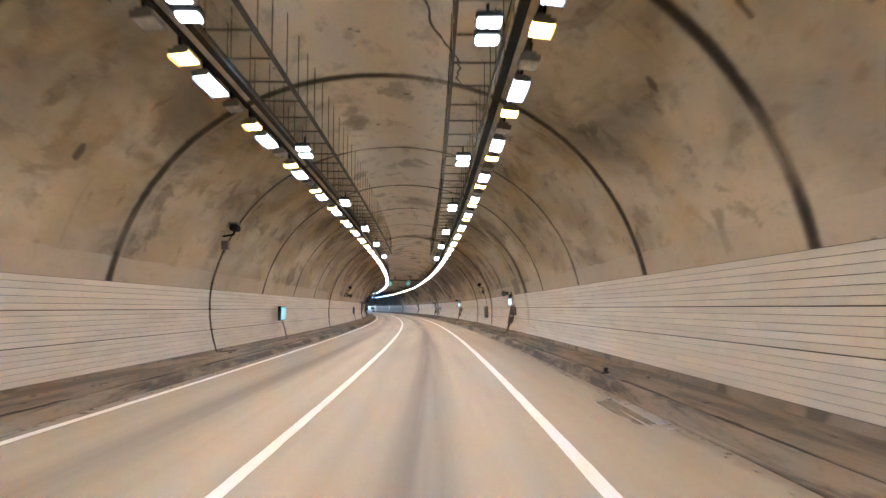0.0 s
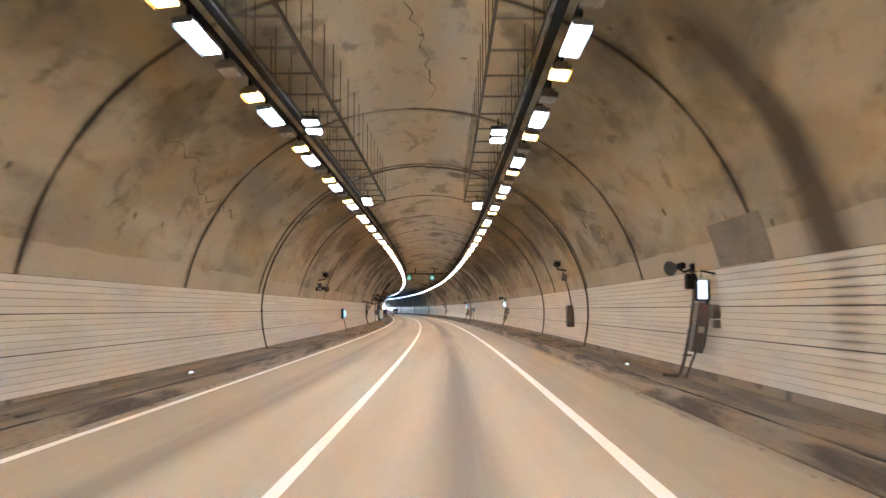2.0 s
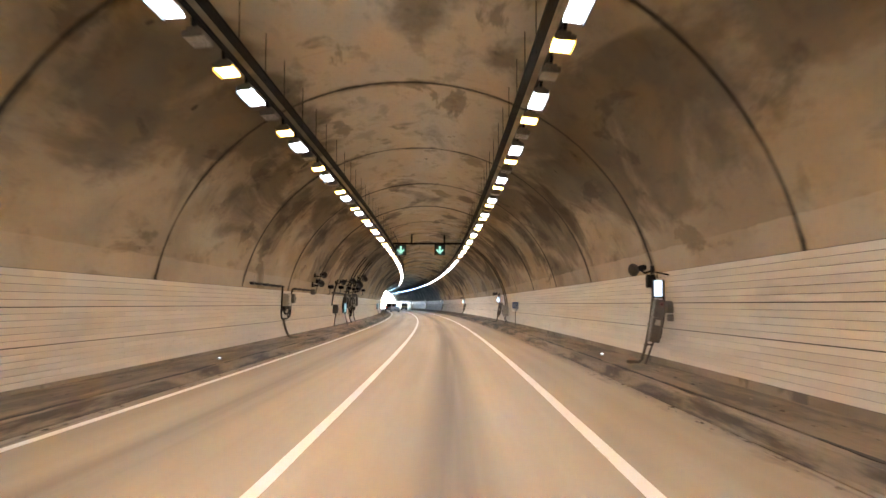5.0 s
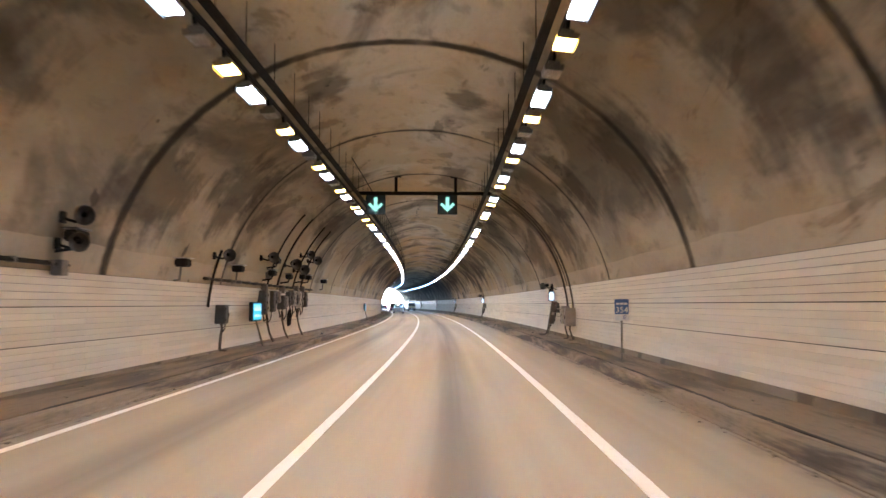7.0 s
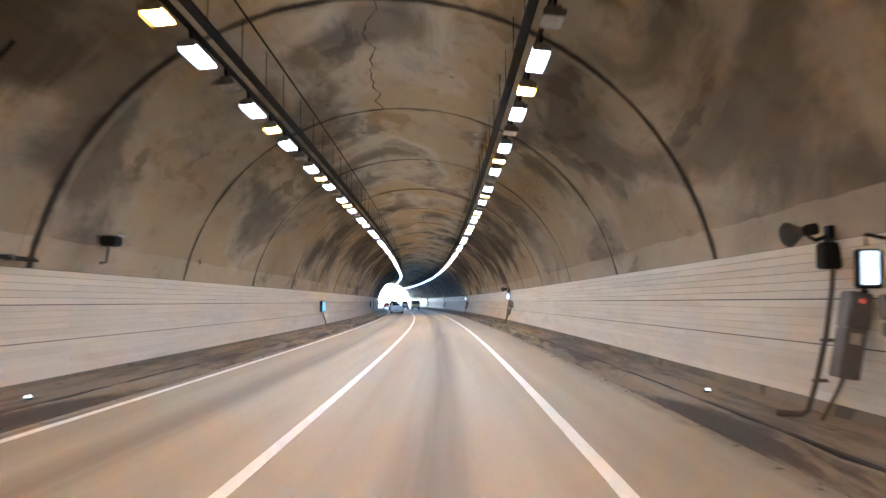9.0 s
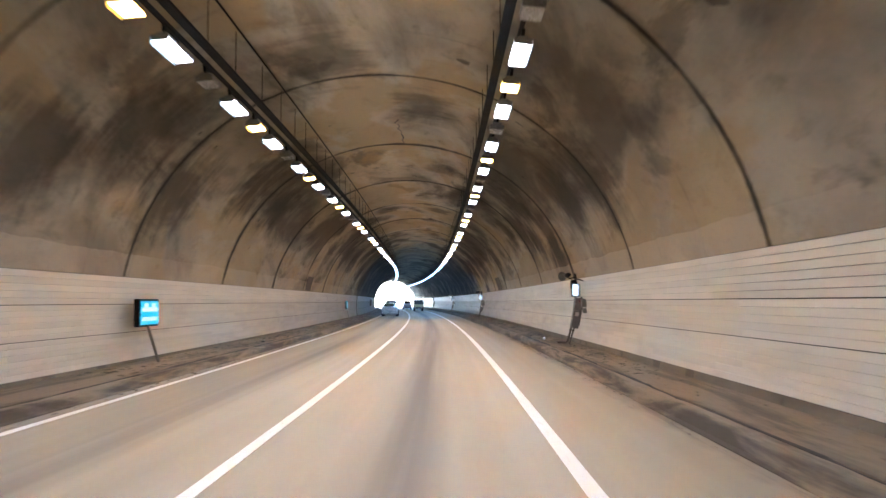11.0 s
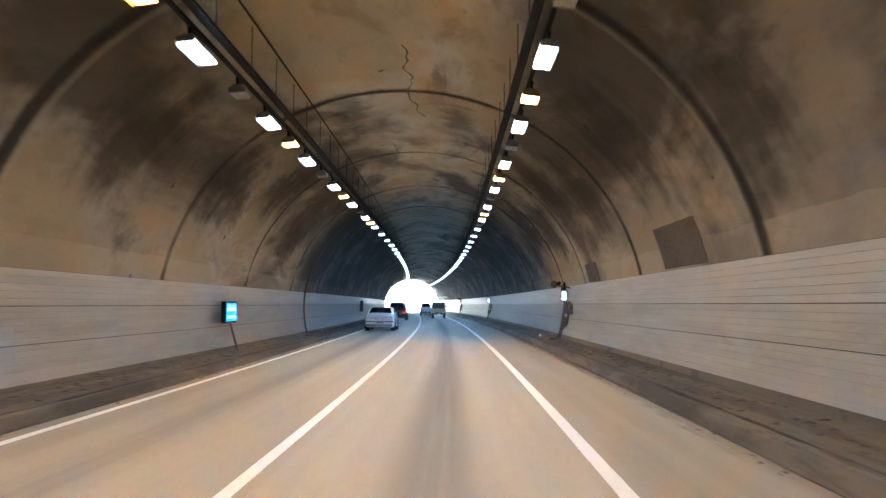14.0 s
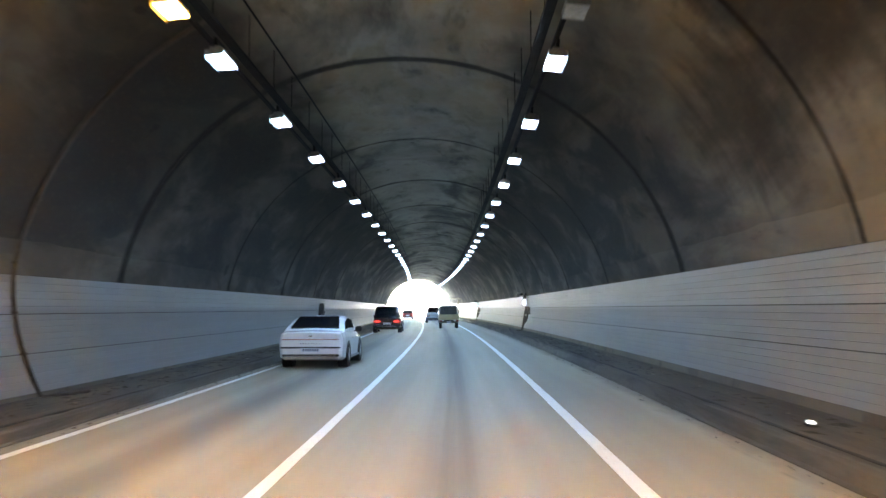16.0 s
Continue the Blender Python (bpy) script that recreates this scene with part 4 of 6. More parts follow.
def cabinet(s, side, z0, z1, length, depth, material, label, legs=0, group=""):
    """A wall cabinet with door, hinges and handle; out of the wall is +x."""
    ob = thing("wall_cabinet", on_wall(s, side, (z0 + z1) / 2), label, "wall cabinet", group)
    h = (z1 - z0) / 2
    a = length / 2
    body = box(-0.04, depth, -a, a, -h, h, 0.012)
    block(body, -0.04, depth + 0.03, -a - 0.02, a + 0.02, h, h + 0.02, 0.004)
    part("body", body, material, ob)
    door = part("door", box(depth + 0.002, depth + 0.02, -a + 0.025, a - 0.025, -h + 0.03, h - 0.03, 0.006), material, ob)
    part("handle", box(depth + 0.02, depth + 0.045, a - 0.09, a - 0.06, -0.06, 0.06, 0.006), BLACK, door)
    part("hinge", box(depth + 0.004, depth + 0.03, -a + 0.01, -a + 0.035, h * 0.5, h * 0.7, 0.004), BLACK, door)
    part("hinge", box(depth + 0.004, depth + 0.03, -a + 0.01, -a + 0.035, -h * 0.7, -h * 0.5, 0.004), BLACK, door)
    for i in range(legs):
        y = -a + length * (i + 1) / (legs + 1)
        drop = (z0 + z1) / 2 - 0.24
        part("leg_pipe", tube([(depth * 0.5, y, -h), (depth * 0.55, y + 0.02, -h - 0.15), (depth * 0.42, y + 0.05, -h - 0.32), (depth * 0.25, y + 0.12, -drop + 0.06), (depth * 0.32, y + 0.14, -drop + 0.01), (depth * 0.8, y + 0.2, -drop)], 0.026), CONDUIT, ob)
    return ob


def arc_pipe(s, side, z_low, top_deg, r, material, label, drift=0.0, knobs=True, lean=0.0):
    """A conduit that climbs the wall and the vault from the walkway; its foot may stand further along the wall than its top."""

    def shift(z):
        return lean * max(0.0, (2.4 - z) / 2.2) ** 1.4

    a0 = math.asin((z_low - SPRING) / (RAD - 0.06))
    pts = []
    n = 26
    for i in range(n + 1):
        a = a0 + (radians(top_deg) - a0) * i / n
        zp = SPRING + (RAD - 0.055) * math.sin(a)
        pts.append(at(s + drift * i / n + shift(zp), MID + side * (RAD - 0.055) * math.cos(a), zp - dip(s, zp)))
    ob = thing("wall_conduit", spot(s, wall_u(z_low, RAD, side), z_low), label, "conduit", "conduits")
    inv = ob.matrix_world.inverted()
    part("pipe", tube([inv @ p for p in pts], r, 8), material, ob)
    foot = [inv @ pts[0], inv @ at(s + shift(z_low) + 0.25, MID + side * (RAD - 0.45), z_low + 0.02), inv @ at(s + shift(z_low) + 0.8, MID + side * (RAD - 0.6), z_low + 0.02)]
    if z_low < 0.5:
        part("foot_pipe", tube(foot, r * 0.8, 8), material, ob)
    if knobs:
        for zk in (0.95, 1.62, 2.4, 3.4):
            a = math.asin((zk - SPRING) / (RAD - 0.06))
            if a0 < a < radians(top_deg):
                p = inv @ at(s + shift(zk), MID + side * (RAD - 0.055) * math.cos(a), zk)
                part("clamp", block(bmesh.new(), p.x - 0.05, p.x + 0.05, p.y - 0.035, p.y + 0.035, p.z - 0.022, p.z + 0.022, 0.008), CONDUIT, ob)
    return ob


def horn(s, side, z, size=0.4, rz=0.0, out=0.35, ahead=1):
    """A horn loudspeaker on a wall bracket."""
    ob = thing("horn_loudspeaker", on_wall(s, side, z), "dark weathered horn loudspeaker on a wall bracket", "loudspeaker", "horn loudspeakers")
    d = Vector((0.45, ahead * (1 if side < 0 else -1), -0.12)).normalized()
    c = Vector((out, 0, 0))
    bell = bmesh.new()
    prof = ((0.0, 0.16), (0.25, 0.2), (0.5, 0.27), (0.75, 0.38), (0.95, 0.52), (1.0, 0.54))
    m = Matrix.Translation(c) @ d.to_track_quat("Z", "Y").to_matrix().to_4x4()
    rings = [[bell.verts.new(m @ Vector((size * r * math.cos(q * math.pi / 8), size * r * math.sin(q * math.pi / 8), size * l))) for q in range(16)] for l, r in prof]
    rings.append([bell.verts.new(m @ Vector((size * 0.5 * math.cos(q * math.pi / 8), size * 0.5 * math.sin(q * math.pi / 8), size * 0.97))) for q in range(16)])
    rings.append([bell.verts.new(m @ Vector((size * 0.14 * math.cos(q * math.pi / 8), size * 0.14 * math.sin(q * math.pi / 8), size * 0.15))) for q in range(16)])
    for a, b in zip(rings[:-1], rings[1:]):
        for q in range(16):
            bell.faces.new((a[q], a[(q + 1) % 16], b[(q + 1) % 16], b[q]))
    part("bell", bell, DARKBOX, ob, smooth=True)
    part("driver", rod(bmesh.new(), c - d * size * 0.45, c + d * size * 0.02, size * 0.24, 14), BLACK, ob)
    part("bracket", tube([(-0.03, 0, -0.05), (out * 0.6, 0, -0.12), (out, 0, -0.05)], 0.025), BLACK, ob)
    part("wall_plate", box(-0.05, 0.02, -0.09, 0.09, -0.14, 0.06, 0.008), BLACK, ob)
    return ob


def wall_camera(s, side, z):
    """A boxy camera housing on an arm, with a cable down the wall."""
    ob = thing("wall_camera", on_wall(s, side, z), "dark surveillance camera housing on a wall arm", "camera", "wall cameras")
    part("arm", tube([(-0.03, 0, 0), (0.3, 0, 0.05), (0.34, 0, 0.16)], 0.03), BLACK, ob)
    k = -1 if side < 0 else 1
    part("housing", block(bmesh.new(), 0.22, 0.46, -0.28, 0.28, 0.16, 0.36, 0.03), BLACK, ob)
    part("sunshield", block(bmesh.new(), 0.19, 0.49, -0.32, 0.32, 0.37, 0.40, 0.01), GREYBOX, ob)
    part("lens_port", rod(bmesh.new(), (0.34, k * 0.27, 0.26), (0.34, k * 0.33, 0.26), 0.08, 14), BLACK, ob)
    part("junction_box", box(-0.05, 0.16, -0.13, 0.13, -0.42, -0.15, 0.015), GREYBOX, ob)
    return ob


def flood_unit(s, side, z):
    """A small flat wall luminaire, unlit, on a stalk."""
    ob = thing("wall_floodlight", on_wall(s, side, z), "small unlit wall floodlight with a pale visor", "floodlight", "wall floodlights")
    part("stalk", tube([(-0.02, 0, -0.4), (0.12, 0, -0.38), (0.16, 0, -0.05)], 0.03), GALV, ob)
    part("body", block(bmesh.new(), 0.04, 0.36, -0.2, 0.2, -0.06, 0.14, 0.03), BLACK, ob)
    part("visor", block(bmesh.new(), 0.02, 0.42, -0.23, 0.23, 0.142, 0.165, 0.006), PALEBOX, ob)
    return ob


def wall_tray(s0, s1, side, z):
    """A small cable tray along the top of the wall panels, its cables clipped on."""
    ob = thing("wall_tray", on_wall((s0 + s1) / 2, side, z), "black cable tray clipped along the wall panels", "cable tray", "wall cable trays")
    inv = ob.matrix_world.inverted()
    u = wall_u(z, RAD - 0.02, side)
    st = steps(s0, s1, 1.5)
    for name, prof in (("tray", [(u + 0.02, z - 0.012), (u - side * 0.13, z - 0.012), (u - side * 0.13, z + 0.03), (u - side * 0.12, z + 0.03), (u - side * 0.12, z - 0.002), (u + 0.02, z - 0.002)]),
                       ("cables", [(u - side * (0.06 + 0.035 * math.cos(q)), z + 0.034 + 0.032 * math.sin(q)) for q in (0, 1.05, 2.1, 3.14, 4.2, 5.25)])):
        bm = sweep(prof, st, True)
        bm.transform(inv)
        part(name, bm, BLACK, ob)
    s = s0 + 0.3
    k = 0
    while s < s1:
        part("clip", block(bmesh.new(), -0.02, 0.15, -0.03, 0.03, -0.025, 0.075, 0.008, inv @ spot(s, u, z, rz=180 if side > 0 else 0)), GALV, ob)
        s += 1.3
        k += 1
    return ob


# emergency stations on the right wall, every fifty metres
LIT_BOX = glow("station_sign_light", (0.60, 0.80, 1.05), 0.030)
RED_LED = glow("red_pilot_light", (1.0, 0.12, 0.07), 0.006)
STATION = thing("emergency_station", spot(49.6, 4.95, 0.245), "wall hydrant station with a lit white box sign", "hydrant station", "hydrant stations")


def wx(z, out):
    return wall_u(z, RAD - 0.02, 1) - 4.95 - out


part("sign_frame", box(-0.41, -0.13, 0.0, 0.12, 1.56, 1.98, 0.02), BLACK, STATION)
part("sign_panel", box(-0.375, -0.19, -0.012, 0.004, 1.60, 1.96, 0.008), LIT_BOX, STATION, "glowing white panel")
part("sign_arm", tube([(wx(2.3, -0.02), 0.05, 2.08), (-0.3, 0.05, 2.14), (-0.29, 0.05, 2.02)], 0.02), BLACK, STATION)
# the cases hang plumb from their tops, so that they stand off the wall below
HANG = Matrix.Translation((-0.03, 0.85, 1.525)) @ Euler((0, radians(10.5), 0)).to_matrix().to_4x4()
part("alarm_box", block(bmesh.new(), -0.13, 0.13, -0.16, 0.16, -0.42, 0.0, 0.02, HANG), GREYBOX, STATION)
cab = part("hydrant_case", block(bmesh.new(), -0.12, 0.12, -0.14, 0.16, -1.0, -0.425, 0.015, HANG), GREYBOX, STATION)
part("case_window", block(bmesh.new(), -0.06, 0.06, -0.15, -0.135, -0.60, -0.47, 0.005, HANG), PALEBOX, cab)
part("hanger", block(bmesh.new(), 0.05, 0.16, -0.05, 0.05, -0.9, 0.06, 0.01, HANG), BLACK, STATION)
part("pilot_light", rod(bmesh.new(), HANG @ Vector((0.0, -0.185, -0.10)), HANG @ Vector((0.0, -0.155, -0.10)), 0.03, 10), RED_LED, STATION)
part("bell", rod(bmesh.new(), (wx(1.6, -0.02), 0.25, 1.36), (wx(1.6, 0.14), 0.25, 1.36), 0.14, 18), GREYBOX, STATION)
part("bell_box", box(wx(1.35, 0.12), wx(1.35, -0.05), 0.18, 0.34, 1.04, 1.20, 0.015), GREYBOX, STATION)
riser = [(-0.03, 1.42, 2.20), (-0.06, 1.45, 1.6), (-0.12, 1.52, 1.0), (-0.22, 1.62, 0.4), (-0.30, 1.68, 0.08), (-0.36, 1.72, 0.03), (-0.62, 1.85, 0.03)]
part("riser_pipe", tube(riser, 0.036), CONDUIT, STATION)
part("leg_pipe", tube([HANG @ Vector((0.02, 0.05, -0.98)), HANG @ Vector((0.0, 0.1, -1.15)), (-0.30, 1.25, 0.02)], 0.024), CONDUIT, STATION)
for y, x, z in ((1.44, -0.04, 1.9), (1.53, -0.13, 0.95), (1.61, -0.21, 0.45)):
    part("clamp", block(bmesh.new(), x - 0.05, x + 0.13, y - 0.04, y + 0.04, z - 0.02, z + 0.02, 0.006), CONDUIT, STATION)
part("horn_box", box(wx(2.3, 0.2), wx(2.3, -0.03), 1.3, 1.55, 1.82, 2.14, 0.02), BLACK, STATION)
for s in (-0.8, 99.8, 150.0, 199.0, 249.9, 298.6, 348.5):
    copy_thing(STATION, spot(s, 4.95, 0.245))
for s in (-0.8, 49.6, 99.8, 150.0, 199.0, 249.9, 298.6, 348.5):
    horn(s + 1.5, 1, 2.54, 0.30, out=0.26, ahead=1)

for s in (199.0, 249.9):
    arc_pipe(s + 1.5, 1, 2.3, 58, 0.016, CONDUIT, "thin cable conduit climbing from a loudspeaker", knobs=False)

# the right wall: conduits, camera, cabinets
arc_pipe(65.0, 1, 0.25, 90, 0.03, CONDUIT, "dark steel conduit climbing the panelled wall and vault", lean=1.2)
arc_pipe(78.7, 1, 0.25, 64, 0.028, CONDUIT, "dark steel conduit climbing the panelled wall and vault", lean=1.2)
wall_camera(68.7, 1, 3.22)
cabinet(69.3, 1, 0.92, 1.78, 0.42, 0.26, GREYBOX, "narrow grey cabinet under a wall camera")
arc_pipe(69.3, 1, 1.78, 21, 0.02, BLACK, "thin cable conduit between camera and cabinet", knobs=False)
cabinet(147.25, 1, 0.86, 1.58, 0.40, 0.34, MIDBOX, "light grey steel wall cabinet on pipe legs", 2, "cabinets on pipe legs")
cabinet(145.75, 1, 0.80, 1.50, 0.40, 0.40, MIDBOX, "light grey steel wall cabinet on pipe legs", 2, "cabinets on pipe legs")
arc_pipe(147.35, 1, 1.58, 64, 0.038, CONDUIT, "thick black conduit rising from a wall cabinet")
arc_pipe(145.9, 1, 1.50, 64, 0.032, CONDUIT, "thick black conduit rising from a wall cabinet")

# the left wall
arc_pipe(28.1, -1, 0.2, 62, 0.026, CONDUIT, "dark steel conduit climbing the panelled wall and vault", lean=1.2)
arc_pipe(64.8, -1, 0.2, 90, 0.028, CONDUIT, "dark steel conduit climbing the panelled wall and vault", lean=1.2)
arc_pipe(258.4, -1, 0.2, 62, 0.035, CONDUIT, "dark steel conduit climbing the panelled wall and vault", lean=1.2)
# a cabinet shape stands in here for a dark sign seen side-on
cabinet(292.6, -1, 1.0, 1.95, 0.4, 0.26, DARKBOX, "narrow dark box standing in for an unlit sign near the portal")
wall_camera(27.4, -1, 3.85)
wall_camera(78.2, -1, 3.15)
horn(78.4, -1, 2.75, 0.3)
cabinet(117.75, -1, 1.56, 2.06, 0.62, 0.30, PALEBOX, "pale steel wall cabinet inside a conduit loop", 0, "cabinets on conduits")
cabinet(118.95, -1, 1.68, 2.08, 0.50, 0.30, GREYBOX, "dark grey wall cabinet inside a conduit loop", 0, "cabinets on conduits")
u_ = wall_u(1.4, RAD - 0.02, -1)
loop_ = thing("conduit_loop", spot(118.3, u_ + 0.06, 0.95), "looped black conduits under two wall cabinets", "conduit")
part("outer_pipe", tube([(0.10, -1.45, 1.40), (0.08, -1.22, 1.36), (0.05, -1.12, 1.1), (0, -0.98, 0.30), (0, -0.85, 0.10), (0, -0.6, 0.06), (0, 0.55, 0.06)], 0.035), BLACK, loop_)
part("inner_pipe", tube([(0.06, -0.75, 0.62), (0.06, -0.6, 0.36), (0.06, -0.4, 0.28), (0.06, 0.4, 0.28), (0.06, 0.62, 0.42), (0.06, 0.68, 0.8)], 0.04), BLACK, loop_)
part("far_pipe", tube([(0.10, 1.55, 1.38), (0.08, 1.30, 1.34), (0.05, 1.22, 1.15), (0.02, 1.22, 0.35), (0, 1.1, 0.16), (0, 0.8, 0.10), (0, 0.62, 0.2)], 0.035), BLACK, loop_)
part("junction", box(-0.05, 0.14, 0.42, 0.72, 0.48, 0.76, 0.02), DARKBOX, loop_)
part("junction", box(-0.05, 0.12, -0.62, -0.36, 0.40, 0.64, 0.02), DARKBOX, loop_)
part("drop_pipe", tube([(0.02, -0.55, 0.10), (0.05, -0.5, -0.15), (0.12, -0.42, -0.45), (0.22, -0.3, -0.68), (0.34, -0.05, -0.75), (0.45, 0.4, -0.755)], 0.05), CONDUIT, loop_)
wall_tray(110.5, 116.9, -1, 2.35)
wall_tray(119.8, 126.0, -1, 2.31)
wall_camera(125.6, -1, 2.55)
horn(125.55, -1, 2.72, 0.32, ahead=-1)
horn(125.4, -1, 3.16, 0.32, ahead=-1)

flood_unit(132.2, -1, 2.62)
wall_tray(134.9, 155.6, -1, 2.33)
arc_pipe(135.9, -1, 1.55, 21, 0.04, BLACK, "black riser pipe above a wall cabinet", knobs=False)
horn(135.5, -1, 3.05, 0.34, ahead=-1)
cabinet(137.1, -1, 1.05, 1.60, 0.42, 0.30, DARKBOX, "dark grey wall cabinet with pipes below", 2, "cabinets on conduits")
flood_unit(138.0, -1, 2.70)
for s, z0, z1, l, d, pale in ((143.05, 1.26, 2.12, 0.42, 0.28, 0), (143.8, 1.34, 2.12, 0.34, 0.22, 1), (144.65, 1.34, 2.14, 0.55, 0.28, 0), (147.05, 1.42, 1.98, 0.42, 0.26, 0),
                              (147.85, 1.52, 1.96, 0.7, 0.22, 2), (149.3, 1.60, 2.22, 0.36, 0.24, 2), (149.85, 1.55, 2.20, 0.3, 0.24, 1), (150.5, 1.62, 2.10, 0.4, 0.24, 0),
                              (151.25, 1.48, 2.20, 0.36, 0.26, 1), (151.9, 1.55, 2.18, 0.30, 0.24, 2), (152.8, 1.50, 2.20, 0.45, 0.30, 0)):
    cabinet(s, -1, z0, z1, l, d, (DARKBOX, PALEBOX, GREYBOX)[pale], ("dark grey wall cabinet under a cable tray", "pale steel wall cabinet under a cable tray", "grey wall cabinet under a cable tray")[pale], 0, "cabinets under the tray")
for s, z, sz in ((141.5, 3.3, 0.36), (146.3, 3.28, 0.42), (148.8, 3.15, 0.42), (151.4, 3.68, 0.38), (148.9, 3.8, 0.34)):
    horn(s, -1, z, sz, ahead=-1)
for s, z in ((143.1, 2.52), (143.2, 2.98), (146.8, 2.5), (150.2, 2.6), (152.0, 2.62)):
    wall_camera(s, -1, z)
for s in (143.9, 145.9, 149.7, 151.9):
    arc_pipe(s, -1, 2.35, 42, 0.032, BLACK, "black riser conduit above the cabinet row", knobs=False)
flood_unit(158.3, -1, 2.82)
for s, y in ((144.25, 1.3), (147.55, 1.35), (151.6, 1.45)):
    p0 = wall_u(1.0, RAD - 0.02, -1)
    lg = thing("drop_pipe", spot(s, p0, 0.2), "dark pipe running from the cabinets to the walkway", "pipe", "drop pipes")
    part("pipe", tube([(0.1, 0, y - 0.2), (0.1, 0.08, 0.8), (0.17, 0.22, 0.35), (0.30, 0.36, 0.0)], 0.04), CONDUIT, lg)
def hanging_cable(s, length, z, drop, out, r):
    """A cable that sags between two cabinets."""
    ob = thing("hanging_cable", on_wall(s, -1, z), "dark cable sagging below the wall cabinets", "cable", "hanging cables")
    pts = []
    for i in range(11):
        q = i / 10
        pts.append((out + 0.03 * math.sin(q * 9), (q - 0.5) * length, -drop * (1 - (2 * q - 1) ** 2) ** 0.8))
    part("cable", tube(pts, r, 6), BLACK, ob)


for s, length, z, drop, out, r in ((143.5, 0.7, 1.30, 0.30, 0.16, 0.022), (144.4, 0.9, 1.36, 0.42, 0.14, 0.018), (146.9, 0.8, 1.44, 0.34, 0.13, 0.024), (147.8, 1.1, 1.50, 0.52, 0.12, 0.02), (149.4, 0.7, 1.60, 0.62, 0.14, 0.024),
                                   (150.2, 0.9, 1.58, 0.36, 0.12, 0.018), (151.1, 0.8, 1.52, 0.45, 0.14, 0.022), (152.2, 0.9, 1.52, 0.38, 0.15, 0.022), (137.3, 0.5, 1.06, 0.28, 0.14, 0.02)):
    hanging_cable(s, length, z, drop, out, r)
for s, z0, z1, l, d, tone in ((145.5, 1.62, 2.10, 0.34, 0.2, 0), (146.2, 1.70, 2.14, 0.30, 0.2, 1), (148.6, 1.66, 2.16, 0.32, 0.2, 0), (152.35, 1.62, 2.14, 0.22, 0.2, 1)):
    cabinet(s, -1, z0, z1, l, d, (DARKBOX, MIDBOX)[tone], ("small dark wall cabinet under a cable tray", "small light grey wall cabinet under a cable tray")[tone], 0, "cabinets under the tray")
ring_u = wall_u(1.0, RAD - 0.02, -1)
coil = thing("cable_coil", spot(149.2, ring_u + 0.08, 1.02), "coil of black cable hung below the cabinets", "cable coil")
cb = bmesh.new()
for j in range(5):
    r0 = 0.26 + 0.02 * j
    pts = [(0.02 * j, r0 * math.cos(q * 0.4488), 0.03 * j - 0.05 + r0 * 1.1 * math.sin(q * 0.4488)) for q in range(15)]
    for a, b in zip(pts[:-1], pts[1:]):
        rod(cb, a, b, 0.018, 6)
part("cable", cb, BLACK, coil)


# ---- repairs and cracks in the lining ----
def lining_patch(s0, s1, z0, z1, label, tone, side=1):
    zs = [z0 + (z1 - z0) * i / 5 for i in range(6)]
    prof = [(wall_u(z, RAD + 0.02, side), z) for z in zs] + [(wall_u(z, RAD + 0.04, side), z) for z in reversed(zs)]
    return part("repair_patch", sweep(prof, steps(s0, s1, 1.0), True), worn("repair_mortar", tone, tuple(q * 0.6 for q in tone), 0.9, 0, 2.0), LINING_OB, label)


lining_patch(46.6, 49.4, 2.44, 3.22, "dark square of repair mortar", (0.24, 0.20, 0.15))
lining_patch(231.4, 234.7, 2.46, 3.34, "dark square of repair mortar", (0.088, 0.066, 0.040))
lining_patch(243.2, 245.4, 2.44, 3.04, "dark square of repair mortar", (0.075, 0.062, 0.047))
lining_patch(219.4, 221.5, 2.26, 3.03, "dark square of repair mortar", (0.07, 0.058, 0.044), -1)


def crack(s0, s1, u0, u1, seed, w=0.02):
    """A jagged crack across the crown."""
    rnd = random.Random(seed)
    bm = bmesh.new()
    n = int((s1 - s0) / 0.28)
    u = u0
    last = None
    for i in range(n + 1):
        s = s0 + (s1 - s0) * i / n
        u += (u1 - u0) / n + rnd.uniform(-0.10, 0.10)
        ww = w * rnd.uniform(0.4, 1.5)
        zz = SPRING + math.sqrt((RAD + 0.026) ** 2 - (u - MID) ** 2)
        zz -= dip(s, zz)
        pair = [bm.verts.new(at(s, u - ww, zz)), bm.verts.new(at(s, u + ww, zz)), bm.verts.new(at(s, u, zz + 0.02))]
        if last:
            for a, b in ((0, 1), (1, 2), (2, 0)):
                bm.faces.new((last[a], last[b], pair[b], pair[a]))
        last = pair
    return part("crack", bm, SOOT, LINING_OB, "dark jagged crack")


crack(9.0, 19.8, -0.75, 0.05, 3, 0.035)
crack(49.0, 51.9, -5.5, -5.62, 4, 0.012)
crack(51.9, 57.4, -5.85, -6.2, 6, 0.012)
crack(47.5, 54.5, -1.0, -0.6, 5, 0.009)
crack(156.0, 165.0, -1.1, -1.35, 7)
crack(196.5, 200.5, -0.9, -0.7, 9)
crack(233.0, 240.0, -0.9, -0.7, 11)


